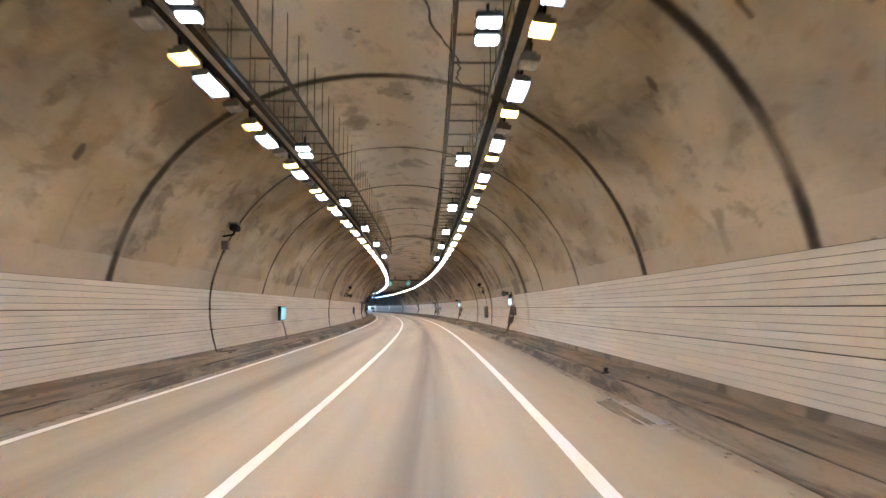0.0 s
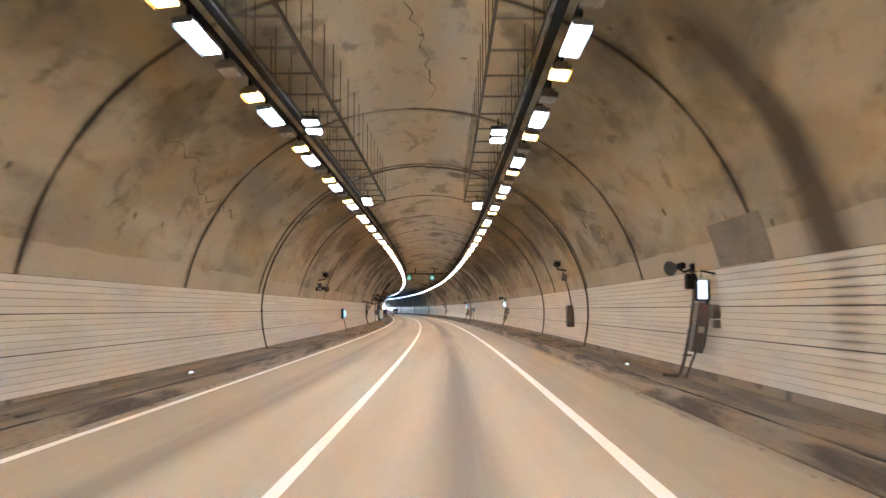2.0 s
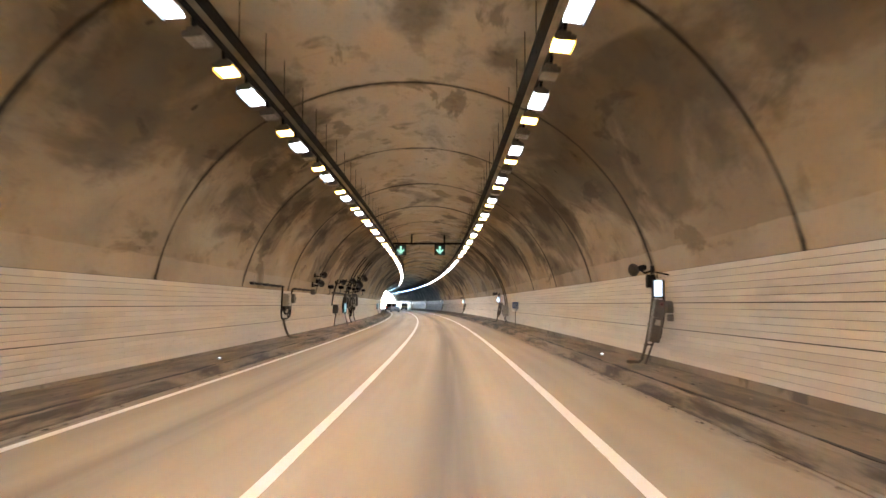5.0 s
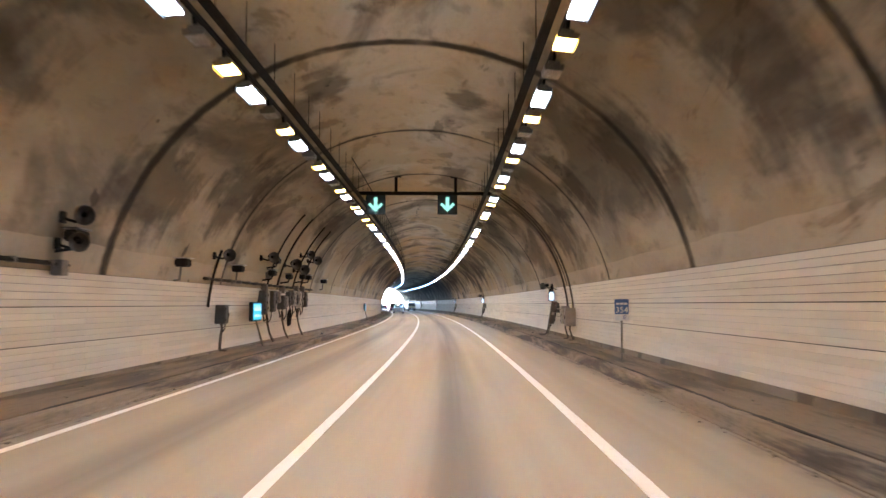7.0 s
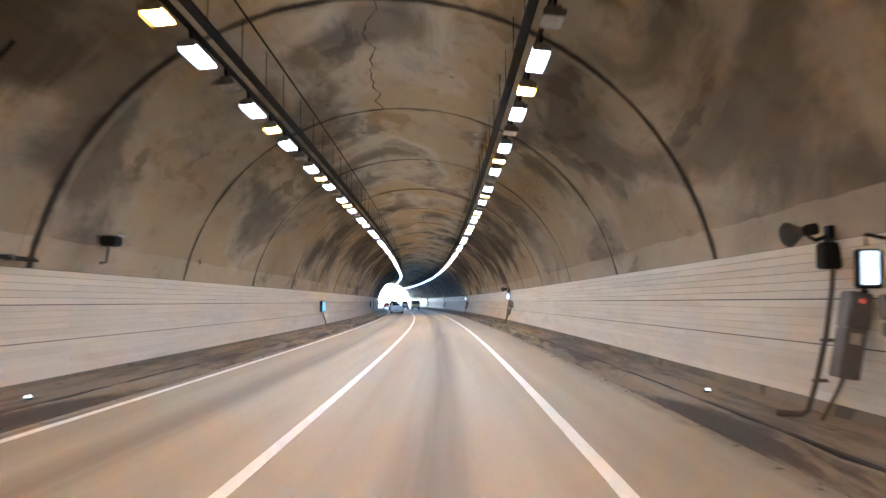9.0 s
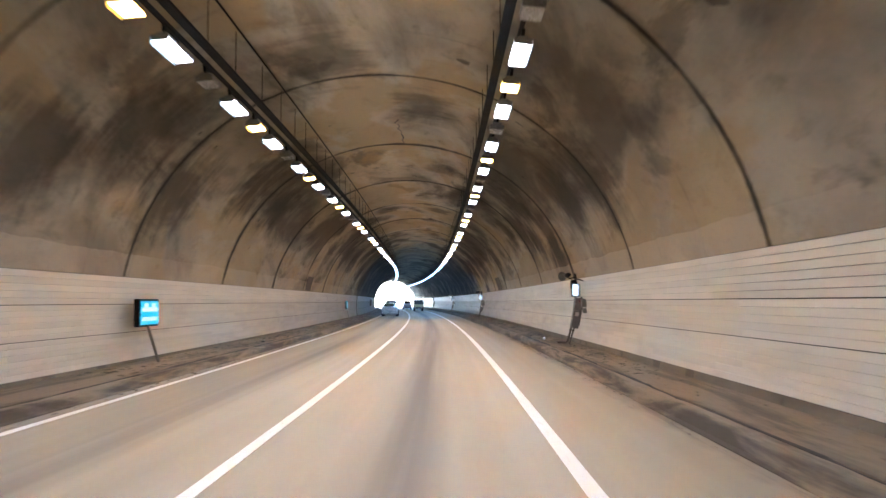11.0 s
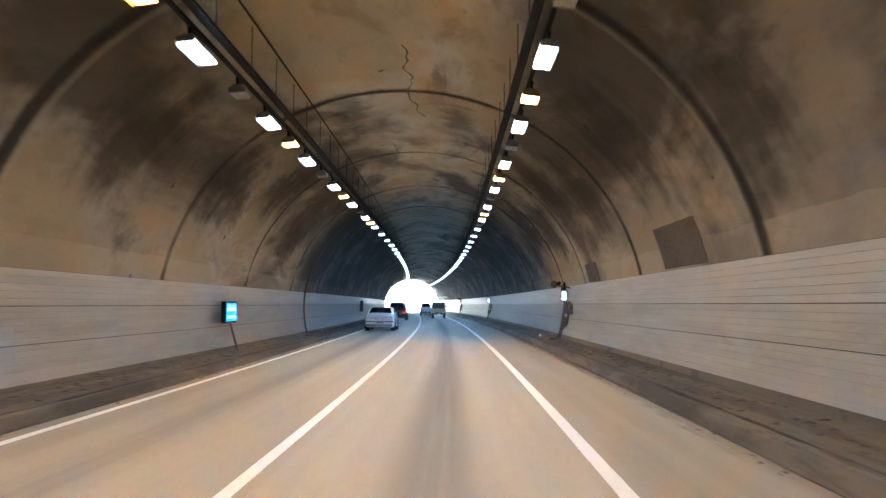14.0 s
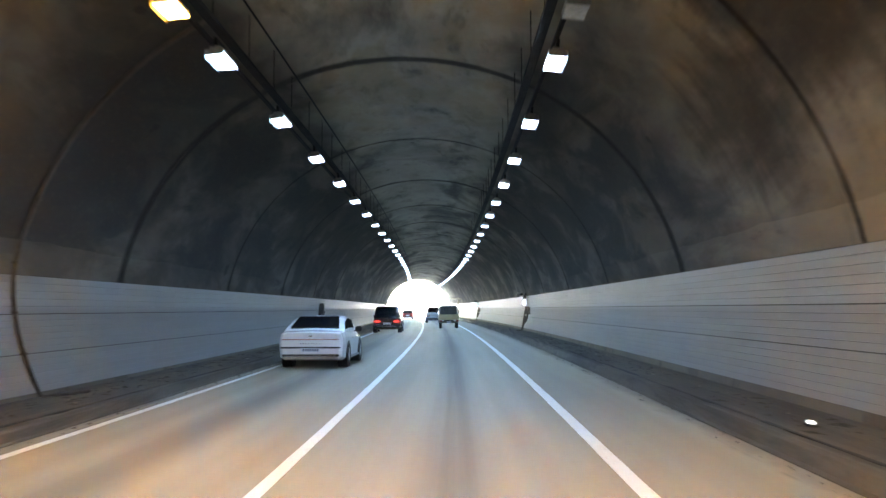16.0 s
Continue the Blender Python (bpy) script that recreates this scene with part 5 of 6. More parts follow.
# ---- dirt and loose bits along the gutters and walkways ----
def debris(name, spans, count, seed, lo, hi, material, label, reach=(2.0, 300.0), flat=1.0):
    """Flat irregular crumbs over strips of (u0, u1, z)."""
    rnd = random.Random(seed)
    verts, faces = [], []
    for i in range(count):
        u0, u1, z = spans[i % len(spans)]
        s = rnd.uniform(*reach)
        u = rnd.triangular(u0, u1, (u0 + u1) / 2)
        size = rnd.uniform(lo, hi) * rnd.uniform(0.5, 1.0)
        lng = rnd.uniform(1.0, 2.6)
        turn = rnd.uniform(0, math.tau)
        b = len(verts)
        for dx, dy, dz in ((1, 0, 0.1), (0, 1, 0.1), (-1, 0, 0.1), (0, -1, 0.1), (0, 0, 0.55), (0, 0, -0.1)):
            j = rnd.uniform(0.6, 1.25)
            x, y = dx * size * j, dy * size * j * lng
            verts.append(at(s + y * math.cos(turn) + x * math.sin(turn), u + x * math.cos(turn) - y * math.sin(turn), z + dz * size * flat))
        for q in range(4):
            faces.append((b + q, b + (q + 1) % 4, b + 4))
            faces.append((b + (q + 1) % 4, b + q, b + 5))
    me = bpy.data.meshes.new(name)
    me.from_pydata(verts, [], faces)
    me.materials.append(material)
    return tagged(new(name, me), label, "debris", kind="stuff")


GRIT = worn("gutter_grit", (0.09, 0.072, 0.052), (0.035, 0.029, 0.023), 0.95, 0, 2.0)
PALEGRIT = worn("pale_rubble", (0.34, 0.28, 0.20), (0.18, 0.15, 0.11), 0.95, 0, 2.0)
debris("gutter_grit", ((3.35, 3.73, 0.0), (3.55, 3.72, 0.0), (-5.43, -5.2, 0.0), (4.15, 4.95, 0.235), (-6.9, -5.85, 0.19)), 3600, 21, 0.010, 0.040, GRIT, "dark grit and litter along gutter and walkway")
debris("pale_rubble", ((3.5, 3.72, 0.0), (4.2, 4.95, 0.235), (-6.9, -5.9, 0.19)), 700, 22, 0.010, 0.035, PALEGRIT, "pale rubble crumbs along gutter and walkway")
MUD = worn("dried_mud", (0.060, 0.046, 0.024), (0.022, 0.018, 0.011), 0.97, 0, 2.0)
debris("dried_mud", ((4.0, 4.6, 0.225), (4.3, 5.04, 0.236), (-6.5, -5.75, 0.187), (-7.0, -6.2, 0.196)), 1700, 23, 0.02, 0.10, MUD, "dark crusts of dried mud on the walkways near the portal", (188.0, 292.0), 0.45)
WOODY = worn("old_timber", (0.16, 0.12, 0.08), (0.08, 0.062, 0.045), 0.85, 0, 3.0)
LATH = tagged(part("loose_lath", box(-0.035, 0.035, -0.45, 0.45, 0.0, 0.035, 0.005), WOODY), "weathered timber lath lying on the walkway", "timber", "loose laths")
LATH.matrix_world = spot(57.0, 4.6, 0.243, rz=8)
for s, u, rz in ((72.5, 4.55, -70), (66.0, 4.45, -80), (44.0, -6.3, 12), (45.2, -6.1, 5), (121.0, -6.2, -14), (142.3, 4.5, 20), (29.0, -6.4, 9), (18.5, 4.6, -12)):
    copy_thing(LATH, spot(s, u, 0.243 if u > 0 else 0.193, rz=rz))

stump = thing("kerb_stump", spot(19.8, 3.98, 0.214), "small black rubber stump on the kerb", "bollard stump")
part("base", rod(bmesh.new(), (0, 0, 0), (0, 0, 0.03), 0.09, 14), BLACK, stump)
part("stub", rod(bmesh.new(), (0, 0, 0.03), (0.01, 0.01, 0.13), 0.055, 12, 0.04), BLACK, stump)

# ---- vehicles, standing one behind the other on the two lanes ----
def car_paint(name, c, rough=0.25):
    m = Nodes(name, rough)
    o = m.obj()
    dust = m.noise(o, 3.0, 5)
    m.colour(m.mix(m.ramp(dust, 0.45, 0.8, 0.0, 0.25), c, tuple(0.6 * q + 0.05 for q in c)))
    m.bsdf.inputs["Coat Weight"].default_value = 0.6
    m.bsdf.inputs["Coat Roughness"].default_value = 0.08
    return m.mat


CAR_WHITE = car_paint("white_car_paint", (0.90, 0.895, 0.885))
CAR_BLACK = car_paint("black_car_paint", (0.015, 0.015, 0.017))
CAR_SILVER = car_paint("silver_car_paint", (0.42, 0.42, 0.43))
CAR_DARK = car_paint("dark_red_car_paint", (0.10, 0.025, 0.025))
TRIM = worn("black_trim", (0.012, 0.012, 0.012), (0.03, 0.03, 0.03), 0.45)
GLASS_DARK = Nodes("tinted_glass", 0.06).colour((0.012, 0.012, 0.014)).mat
TYRE = worn("tyre_rubber", (0.014, 0.014, 0.014), (0.035, 0.032, 0.03), 0.85)
ALLOY = worn("alloy_rim", (0.40, 0.40, 0.41), (0.25, 0.25, 0.26), 0.3, 0.9)
TAIL_LIT = glow("lit_tail_lamp", (1.0, 0.05, 0.03), 0.02)
TAIL_RED = worn("red_lamp_glass", (0.30, 0.012, 0.012), (0.22, 0.01, 0.01), 0.15, 0, 4, 0)
CHROME = worn("chrome_trim", (0.6, 0.6, 0.6), (0.45, 0.45, 0.46), 0.15, 1.0, 4, 0)
BAR_RED = worn("pale_red_lamp_glass", (0.50, 0.17, 0.14), (0.42, 0.12, 0.10), 0.2, 0, 4, 0)
PLATE_INK = worn("number_plate_ink", (0.10, 0.12, 0.17), (0.06, 0.07, 0.10), 0.5, 0, 4, 0)
PLATE = worn("number_plate_white", (0.70, 0.76, 0.84), (0.60, 0.66, 0.74), 0.4, 0, 4, 0)


def loft(sections):
    """A skin over closed rings, one at each y: (y, [(x, z), ...]) for the right half, mirrored."""
    bm = bmesh.new()
    rings = []
    for y, half in sections:
        pts = [(x, z) for x, z in half] + [(-x, z) for x, z in reversed(half) if x > 1e-6]
        rings.append([bm.verts.new((x, y, z)) for x, z in pts])
    n = len(rings[0])
    for a, b in zip(rings[:-1], rings[1:]):
        for i in range(n):
            bm.faces.new((a[i], a[(i + 1) % n], b[(i + 1) % n], b[i]))
    bm.faces.new(rings[0][::-1])
    bm.faces.new(rings[-1])
    bmesh.ops.recalc_face_normals(bm, faces=bm.faces)
    return bm


def wheel(parent, x, y, r, w):
    side = 1 if x > 0 else -1
    bm = bmesh.new()
    prof = ((-w / 2, r * 0.66), (-w / 2, r * 0.93), (-w / 2 + 0.03, r), (w / 2 - 0.03, r), (w / 2, r * 0.93), (w / 2, r * 0.66))
    rings = [[bm.verts.new((x + px, y + pr * math.cos(q * math.pi / 12), r + pr * math.sin(q * math.pi / 12))) for q in range(24)] for px, pr in prof]
    for i in range(len(rings)):
        a, b = rings[i], rings[(i + 1) % len(rings)]
        for q in range(24):
            bm.faces.new((a[q], a[(q + 1) % 24], b[(q + 1) % 24], b[q]))
    bmesh.ops.recalc_face_normals(bm, faces=bm.faces)
    tyre = part("tyre", bm, TYRE, parent, smooth=True)
    rim = bmesh.new()
    xo = x + side * w * 0.40
    rod(rim, (x - side * w * 0.3, y, r), (x - side * w * 0.15, y, r), r * 0.66, 20)
    for k in range(5):
        a = k * math.tau / 5 + 0.3
        block(rim, -0.02, 0.02, -0.045, 0.045, 0.0, r * 0.64, 0.0, Matrix.Translation((xo, y, r)) @ Matrix.Rotation(a, 4, "X"))
    rod(rim, (xo - 0.03, y, r), (xo + 0.03, y, r), r * 0.17, 12)
    part("rim", rim, ALLOY, tyre)


def bend(y, table):
    """Straight interpolation in a table of (y, value)."""
    for (a, va), (b, vb) in zip(table[:-1], table[1:]):
        if y <= b:
            return va + (vb - va) * max(0.0, (y - a) / (b - a))
    return table[-1][1]


def plate_on(parent, y, z, w=0.52, h=0.11):
    p = part("number_plate", box(-w / 2, w / 2, y - 0.012, y, z - h / 2, z + h / 2, 0.004), PLATE, parent)
    b = bmesh.new()
    for i in range(7):
        x = -w * 0.40 + i * w * 0.125
        block(b, x, x + w * 0.08, y - 0.016, y - 0.011, z - h * 0.3, z + h * 0.3)
    part("character_bars", b, PLATE_INK, p)


def passenger_car(name, s, u, paint, label, L, W, H, shape, tail, group="cars ahead", yaw=0.0):
    """shape: tables of (share of the length, height) for the deck and the roof, with the rear at 0."""
    car = thing(name, spot(s, u, 0.006, rz=yaw), label, "car", group)
    hw = W / 2
    ys = [0.0, 0.012, 0.03, 0.06, 0.12, 0.2, 0.3, 0.42, 0.55, 0.68, 0.78, 0.88, 0.95, 0.985, 1.0]
    secs = []
    for q in ys:
        y = q * L
        w = hw * bend(q, ((0, 0.86), (0.012, 0.91), (0.03, 0.95), (0.12, 0.985), (0.4, 1.0), (0.75, 0.99), (0.93, 0.93), (1.0, 0.74)))
        top = bend(q, shape["deck"])
        low = bend(q, ((0, 0.34), (0.03, 0.25), (0.12, 0.2), (0.88, 0.2), (1.0, 0.3)))
        mid = low + (top - low) * 0.55
        secs.append((y, [(0.0, low), (w * 0.86, low), (w * 0.965, low + 0.07), (w, mid), (w * 0.985, mid + (top - mid) * 0.55), (w * 0.93, top - 0.02), (w * 0.84, top + 0.012), (0.0, top + 0.035)]))
    body = part("body", loft(secs), paint, car, smooth=False)
    bev = body.modifiers.new("soft", "BEVEL")
    bev.width, bev.segments, bev.limit_method, bev.angle_limit = 0.02, 2, "ANGLE", radians(35)
    # the cabin
    r0, r1, r2, r3 = shape["cabin"]
    roof = shape["roof"]
    cs = []
    for q in (r0, r0 + (r1 - r0) * 0.5, r1, r1 + (r2 - r1) * 0.3, r1 + (r2 - r1) * 0.7, r2, r2 + (r3 - r2) * 0.5, r3):
        base = bend(q, shape["deck"]) - 0.03
        zr = bend(q, roof)
        f = (zr - base) / max(0.01, H - 0.9)
        wb = hw * 0.90
        wr = wb - 0.17 * min(1.0, max(0.05, f))
        cs.append((q * L, [(0.0, base), (wb, base), (wb - 0.02, base + (zr - base) * 0.2), (wr + 0.03, zr - 0.05 * min(1, f + 0.2)), (wr * 0.88, zr - 0.005), (0.0, zr + 0.02)]))
    cabin = part("cabin", loft(cs), paint, car)
    cb2 = cabin.modifiers.new("soft", "BEVEL")
    cb2.width, cb2.segments, cb2.limit_method, cb2.angle_limit = 0.03, 2, "ANGLE", radians(25)

    def pane(pts, nm):
        """A thin pane over four corners, pushed out a little."""
        bm = bmesh.new()
        v = [Vector(p) for p in pts]
        n = (v[1] - v[0]).cross(v[3] - v[0]).normalized()
        f = bm.faces.new([bm.verts.new(p + n * 0.016) for p in v])
        g = bmesh.ops.extrude_face_region(bm, geom=[f])
        bmesh.ops.translate(bm, vec=-n * 0.06, verts=[x for x in g["geom"] if isinstance(x, bmesh.types.BMVert)])
        bmesh.ops.recalc_face_normals(bm, faces=bm.faces)
        part(nm, bm, GLASS_DARK, car)

    def cab_at(q, t):
        base = bend(q, shape["deck"]) - 0.03
        zr = bend(q, roof)
        f = (zr - base) / max(0.01, H - 0.9)
        wb = hw * 0.90
        wr = wb - 0.17 * min(1.0, max(0.05, f))
        lo = Vector((wb - 0.02, q * L, base + (zr - base) * 0.2))
        hi = Vector((wr + 0.03, q * L, zr - 0.05 * min(1, f + 0.2)))
        return lo.lerp(hi, t)

    # rear window
    qa, qb = r0 + (r1 - r0) * 0.14, r0 + (r1 - r0) * 0.90
    za, zb = bend(qa, roof) + 0.035, bend(qb, roof) + 0.035
    wa, wb_ = hw * 0.74, hw * 0.62
    pane(((-wa, qa * L, za), (wa, qa * L, za), (wb_, qb * L, zb), (-wb_, qb * L, zb)), "rear_window")
    for sd in (1, -1):
        for qa, qb in shape["panes"]:
            c = [cab_at(qa, 0.12), cab_at(qb, 0.12), cab_at(qb, 0.92), cab_at(qa, 0.92)]
            if sd < 0:
                c = [Vector((-p.x, p.y, p.z)) for p in (c[1], c[0], c[3], c[2])]
            pane(c, "side_window")
        mx = sd * (hw + 0.05)
        ymir = shape["mirror"] * L
        zm = bend(shape["mirror"], shape["deck"]) + 0.08
        mir = part("door_mirror", box(min(mx - sd * 0.12, mx + sd * 0.10), max(mx - sd * 0.12, mx + sd * 0.10), ymir - 0.06, ymir + 0.08, zm - 0.08, zm + 0.07, 0.03), TRIM, car)
        part("mirror_arm", box(min(sd * hw * 0.88, mx - sd * 0.1), max(sd * hw * 0.88, mx - sd * 0.1), ymir, ymir + 0.05, zm - 0.09, zm - 0.05, 0.008), TRIM, mir)
    for yq in shape["axles"]:
        for sd in (1, -1):
            # dark wheel arch, then the wheel in it
            wa_ = bmesh.new()
            rod(wa_, (sd * (hw - 0.28), yq * L, shape["wheel"]), (sd * (hw + 0.001), yq * L, shape["wheel"]), shape["wheel"] + 0.055, 24)
            part("wheel_arch", wa_, TRIM, car)
            wheel(car, sd * (hw - 0.105), yq * L, shape["wheel"], 0.235)
    # rear details
    deck0 = bend(0.0, shape["deck"])
    hwr = hw * 0.86
    if tail == "bar":
        lamp = part("light_bar", box(-hwr * 0.98, hwr * 0.98, -0.012, 0.03, deck0 - 0.176, deck0 - 0.150, 0.006), BAR_RED, car, "slim full-width red light bar")
        part("bar_trim", box(-hwr * 0.98, hwr * 0.98, -0.018, 0.02, deck0 - 0.167, deck0 - 0.159, 0.002), CHROME, lamp)
        part("bumper_strip", box(-hwr * 1.03, hwr * 1.03, -0.016, 0.05, 0.56, 0.605, 0.008), TRIM, car)
        plate_on(car, -0.004, 0.52)
        part("lower_bumper", box(-hwr * 0.98, hwr * 0.98, -0.012, 0.08, 0.33, 0.42, 0.02), TRIM, car)
        part("bumper_chrome", box(-hwr * 0.95, hwr * 0.95, -0.02, 0.02, 0.375, 0.39, 0.003), CHROME, car)
        em = bmesh.new()
        for i in range(8):
            block(em, -0.29 + i * 0.075, -0.25 + i * 0.075, -0.006, 0.012, deck0 - 0.29, deck0 - 0.262)
        part("badge_bars", em, CHROME, car)
        part("badge", box(-0.05, 0.05, -0.012, 0.02, deck0 - 0.09, deck0 - 0.05, 0.006), CHROME, car)
        part("roof_aerial", box(-0.02, 0.02, r1 * L + 0.1, r1 * L + 0.28, H + 0.0, H + 0.055, 0.012), TRIM, car)
        for sd in (1, -1):
            part("sill", box(min(sd * (hw - 0.06), sd * (hw + 0.006)), max(sd * (hw - 0.06), sd * (hw + 0.006)), 0.27 * L, 0.73 * L, 0.22, 0.29, 0.01), TRIM, car)
            for yq in (0.40, 0.60):
                part("door_handle", box(min(sd * (hw - 0.03), sd * (hw + 0.014)), max(sd * (hw - 0.03), sd * (hw + 0.014)), yq * L - 0.1, yq * L + 0.1, 0.80, 0.825, 0.006), CHROME, car)
    else:
        for sd in (1, -1):
            x0, x1 = sorted((sd * hwr * 0.52, sd * hwr * 1.02))
            part("tail_lamp", box(x0, x1, -0.02, 0.06, deck0 - 0.30, deck0 - 0.17, 0.02), TAIL_LIT if tail == "lit" else TAIL_RED, car, "red tail lamp")
        plate_on(car, -0.004, deck0 - 0.38)
        part("lower_bumper", box(-hwr, hwr, -0.03, 0.1, 0.34, 0.56, 0.03), TRIM, car)
        part("bumper_chrome", box(-hwr * 0.8, hwr * 0.8, -0.036, 0.0, 0.42, 0.44, 0.003), CHROME, car)
    return car


SEDAN = dict(deck=((0, 0.97), (0.02, 1.0), (0.18, 1.03), (0.4, 0.98), (0.7, 0.96), (0.8, 0.9), (0.97, 0.78), (1.0, 0.66)),
             roof=((0.13, 1.02), (0.22, 1.22), (0.335, 1.405), (0.42, 1.45), (0.52, 1.45), (0.62, 1.38), (0.76, 0.99)), cabin=(0.13, 0.345, 0.57, 0.75),
             panes=((0.235, 0.285), (0.30, 0.455), (0.47, 0.62)), axles=(0.225, 0.80), wheel=0.345, mirror=0.645)
SUV = dict(deck=((0, 1.02), (0.02, 1.05), (0.4, 1.05), (0.7, 1.06), (0.8, 1.02), (0.97, 0.9), (1.0, 0.75)),
           roof=((0.03, 1.06), (0.06, 1.36), (0.12, 1.78), (0.3, 1.86), (0.5, 1.85), (0.6, 1.74), (0.74, 1.08)), cabin=(0.03, 0.125, 0.55, 0.73),
           panes=((0.14, 0.27), (0.29, 0.44), (0.46, 0.60)), axles=(0.2, 0.79), wheel=0.36, mirror=0.64)
passenger_car("white_sedan", 269.3, -3.95, CAR_WHITE, "white four-door sedan with a slim tail light bar", 5.03, 1.88, 1.46, SEDAN, "bar", yaw=-0.6)
passenger_car("black_suv", 306.0, -4.1, CAR_BLACK, "black sport utility car with its tail lamps lit", 4.9, 2.0, 1.87, SUV, "lit")
passenger_car("white_hatchback", 350.0, -0.45, CAR_SILVER, "silver-white family car behind a small truck", 4.4, 1.82, 1.6, SUV, "plain")
passenger_car("red_saloon", 384.0, -3.5, CAR_DARK, "dark red car with its tail lamps lit", 4.7, 1.84, 1.46, SEDAN, "lit")

# the small flatbed truck
TAN = worn("sand_truck_paint", (0.62, 0.50, 0.29), (0.45, 0.36, 0.22), 0.5, 0, 2.0)
RACK = worn("rack_steel", (0.34, 0.29, 0.20), (0.22, 0.19, 0.14), 0.6)
TARP = worn("grey_load", (0.10, 0.10, 0.095), (0.05, 0.05, 0.048), 0.8, 0, 3.0)
truck = thing("flatbed_truck", spot(318.0, 0.42, 0.006), "sand-coloured small flatbed truck with a load rack", "truck")
part("bed_floor", box(-0.83, 0.83, 0.0, 2.85, 0.72, 0.80, 0.01), TAN, truck)
tg = part("tailgate", box(-0.83, 0.83, -0.04, 0.0, 0.74, 1.12, 0.01), TAN, truck)
for x in (-0.55, 0.0, 0.55):
    part("rib", box(x - 0.025, x + 0.025, -0.06, -0.04, 0.76, 1.10, 0.006), TAN, tg)
part("crease", box(-0.80, 0.80, -0.055, -0.04, 0.92, 0.95, 0.005), TAN, tg)
part("lower_panel", box(-0.81, 0.81, -0.052, -0.041, 0.745, 0.915, 0.004), TAN, tg)
part("top_rail", box(-0.84, 0.84, -0.045, 0.02, 1.12, 1.17, 0.008), TAN, tg)
for x0, x1 in ((-0.86, -0.83), (0.83, 0.86)):
    part("side_board", box(x0, x1, 0.0, 2.85, 0.74, 1.12, 0.01), TAN, truck)
part("chassis", box(-0.4, 0.4, 0.05, 4.6, 0.48, 0.70, 0.02), TRIM, truck)
part("rear_bumper", box(-0.80, 0.80, -0.02, 0.08, 0.46, 0.62, 0.015), GALV, truck)
plate_on(truck, -0.025, 0.54, 0.34, 0.16)
for x in (-0.68, 0.68):
    part("tail_lamp", box(x - 0.12, x + 0.12, -0.035, 0.0, 0.60, 0.70, 0.01), TAIL_RED, truck)
cab_secs = [(2.95, [(0, 0.6), (0.80, 0.6), (0.84, 1.1), (0.80, 1.55), (0.70, 1.92), (0, 1.96)]), (3.6, [(0, 0.5), (0.82, 0.5), (0.86, 1.1), (0.82, 1.55), (0.70, 1.95), (0, 1.99)]),
            (4.3, [(0, 0.45), (0.82, 0.45), (0.86, 1.1), (0.82, 1.45), (0.68, 1.88), (0, 1.92)]), (4.75, [(0, 0.45), (0.78, 0.45), (0.82, 0.95), (0.78, 1.15), (0.74, 1.2), (0, 1.22)])]
tc = part("cab", loft(cab_secs), CAR_WHITE, truck)
part("rear_window", box(-0.58, 0.58, 2.93, 2.96, 1.38, 1.78, 0.01), GLASS_DARK, tc)
for x in (-0.80, 0.80):
    for y0 in (0.06, 2.74):
        part("rack_post", box(x - 0.03, x + 0.03, y0, y0 + 0.06, 0.80, 2.42, 0.006), RACK, truck)
for y0 in (0.06, 2.74):
    part("rack_bar", box(-0.98, 0.98, y0, y0 + 0.06, 2.42, 2.49, 0.006), RACK, truck)
for x in (-0.86, 0.80):
    part("rack_bar", box(x, x + 0.06, -0.1, 3.6, 2.494, 2.55, 0.006), RACK, truck)
ld = bmesh.new()
block(ld, -0.72, -0.1, 0.4, 1.6, 0.805, 1.50, 0.05)
block(ld, -0.05, 0.68, 0.5, 2.2, 0.806, 1.66, 0.06)
block(ld, -0.7, 0.3, 1.7, 2.6, 0.807, 1.86, 0.05)
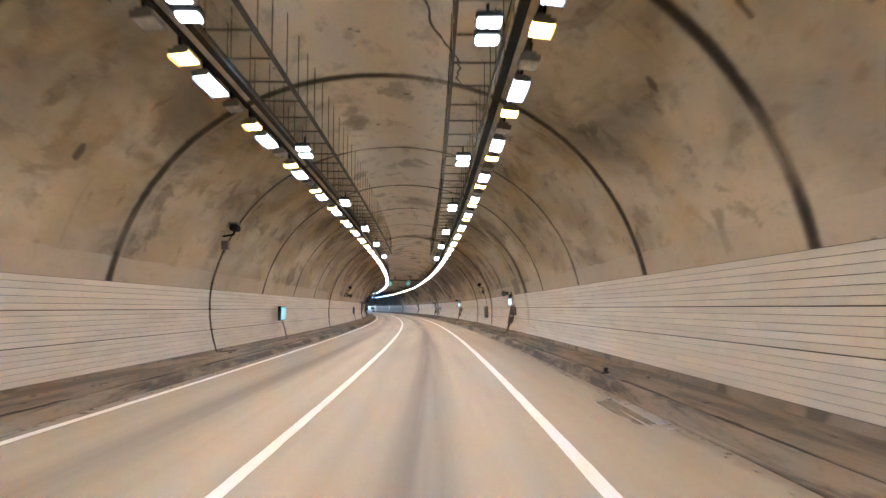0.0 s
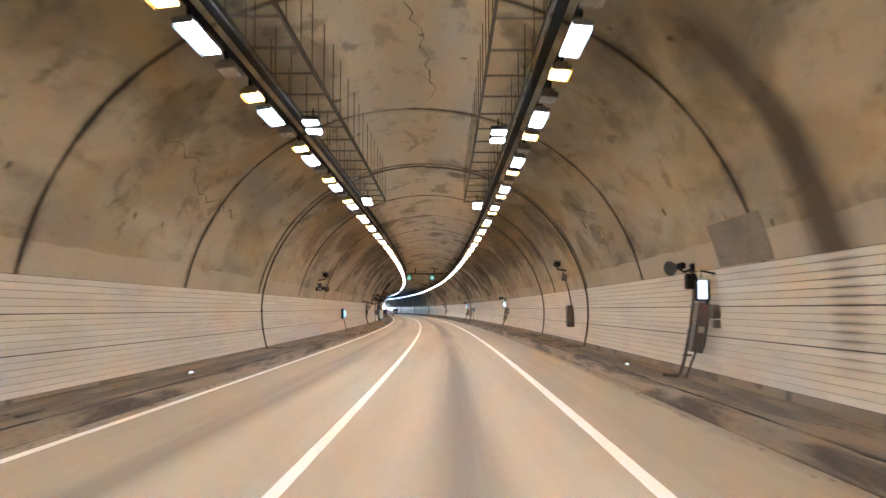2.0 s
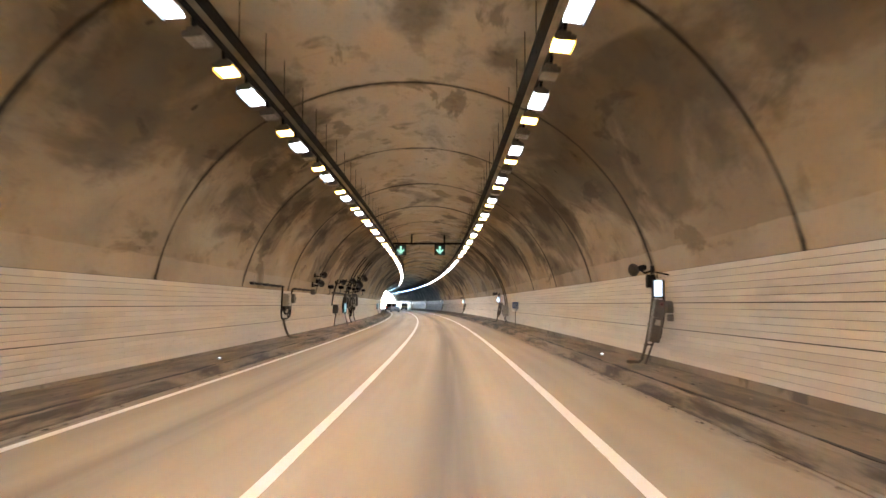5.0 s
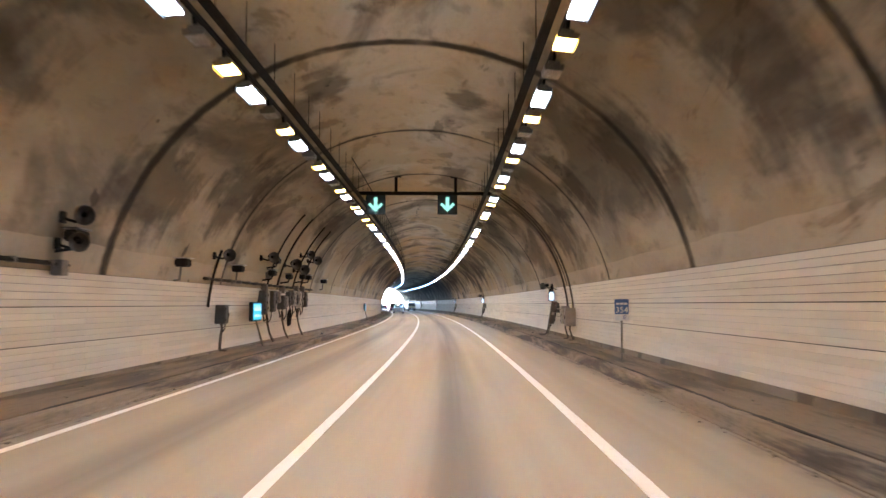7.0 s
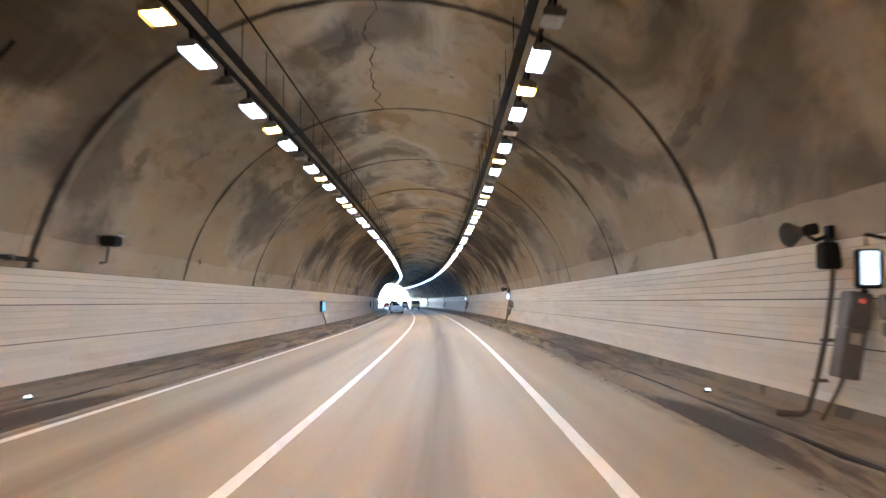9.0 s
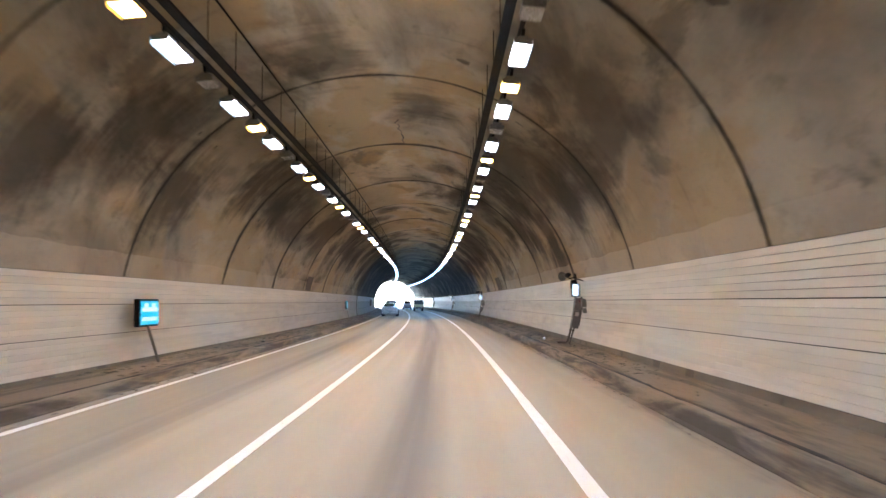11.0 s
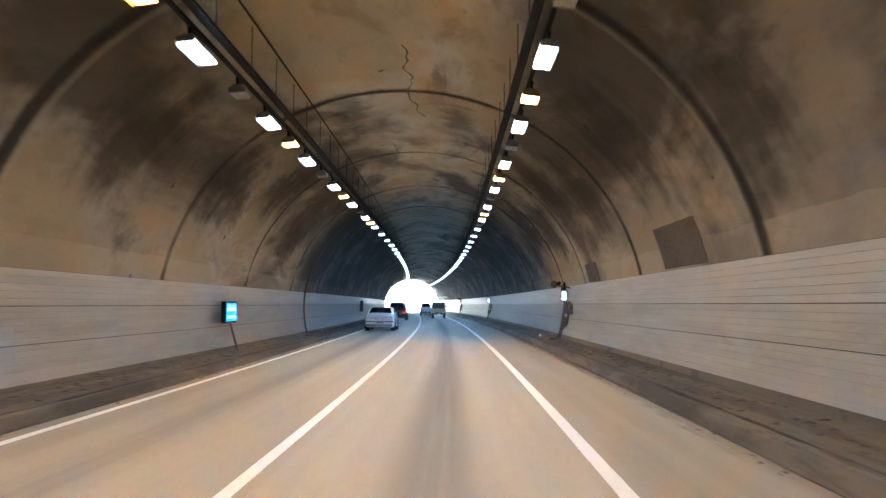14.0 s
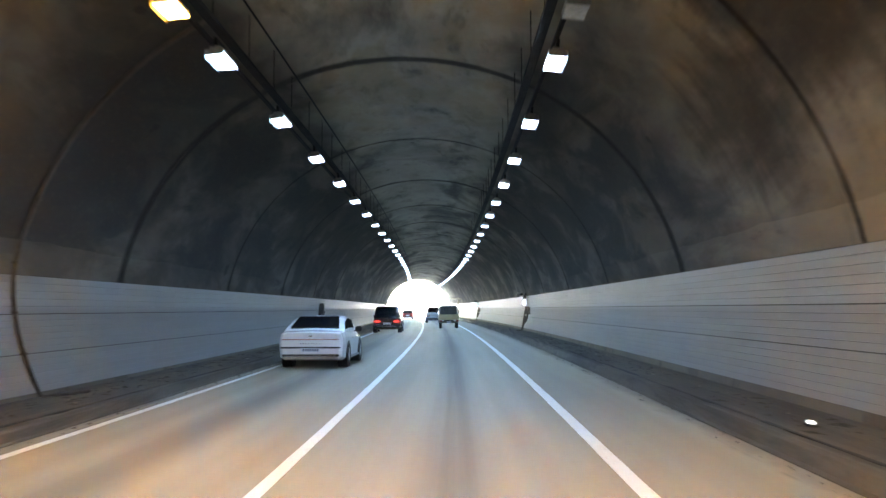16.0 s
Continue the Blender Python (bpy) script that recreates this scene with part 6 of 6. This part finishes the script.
block(ld, 0.32, 0.72, 2.25, 2.65, 0.808, 1.92, 0.05)
for k in range(7):
    rod(ld, (-0.66 + 0.2 * k, 0.55 + 0.22 * (k % 3), 1.4), (-0.6 + 0.2 * k, 0.7 + 0.22 * (k % 3), 1.95 - 0.07 * (k % 4)), 0.03, 6)
tagged(part("truck_load", ld, TARP, None, at_=spot(318.0, 0.42, 0.006)), "dark grey bundled goods stacked on the truck bed", "load")
for y in (0.75, 3.75):
    for x in (-0.68, 0.68):
        wheel(truck, x, y, 0.30, 0.2)
for sd in (-1, 1):
    part("door_mirror", box(sd * 0.98 - 0.07, sd * 0.98 + 0.07, 4.2, 4.26, 1.25, 1.55, 0.02), TRIM, truck)

# ---- the glazed strips, last ----
def clad(side, rows, wall, s0, s1):
    """Single strips over the stretch s0..s1, the rest joined."""
    n0 = math.floor((BEGIN) / PANEL)
    n1 = math.floor((PORTAL - 0.2) / PANEL)
    rest = bmesh.new()
    inv = spot(0, 0, 0).inverted()
    for i, (z0, z1) in enumerate(rows):
        bm = bmesh.new()
        strip_mesh(bm, side, z0, z1, -PANEL / 2 + 0.002, PANEL / 2 - 0.002)
        me = bpy.data.meshes.new("panel_strip")
        bm.to_mesh(me)
        bm.free()
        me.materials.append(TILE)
        for k in range(n0, n1):
            c = (k + 0.5) * PANEL + (0.3 * PANEL if i % 2 else 0.0)
            if c + PANEL / 2 > PORTAL:
                continue
            if s0 <= c < s1:
                ob = new("panel_strip", me)
                ob.matrix_world = spot(c, 0, 0)
                ob.parent = wall
            else:
                d = 0.0 if c < 95 else (0.0016 if z1 < 1.65 else 0.0008) if c < 185 else 0.0024 if z1 < 1.65 else 0.002
                strip_mesh(rest, side, z0 - d, z1 + d, c - PANEL / 2 + 0.002, c + PANEL / 2 - 0.002)
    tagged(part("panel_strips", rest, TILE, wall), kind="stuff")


clad(1, RIGHT_ROWS, WALL_R, 8.0, 80.0)
clad(-1, LEFT_ROWS, WALL_L, 12.0, 84.0)
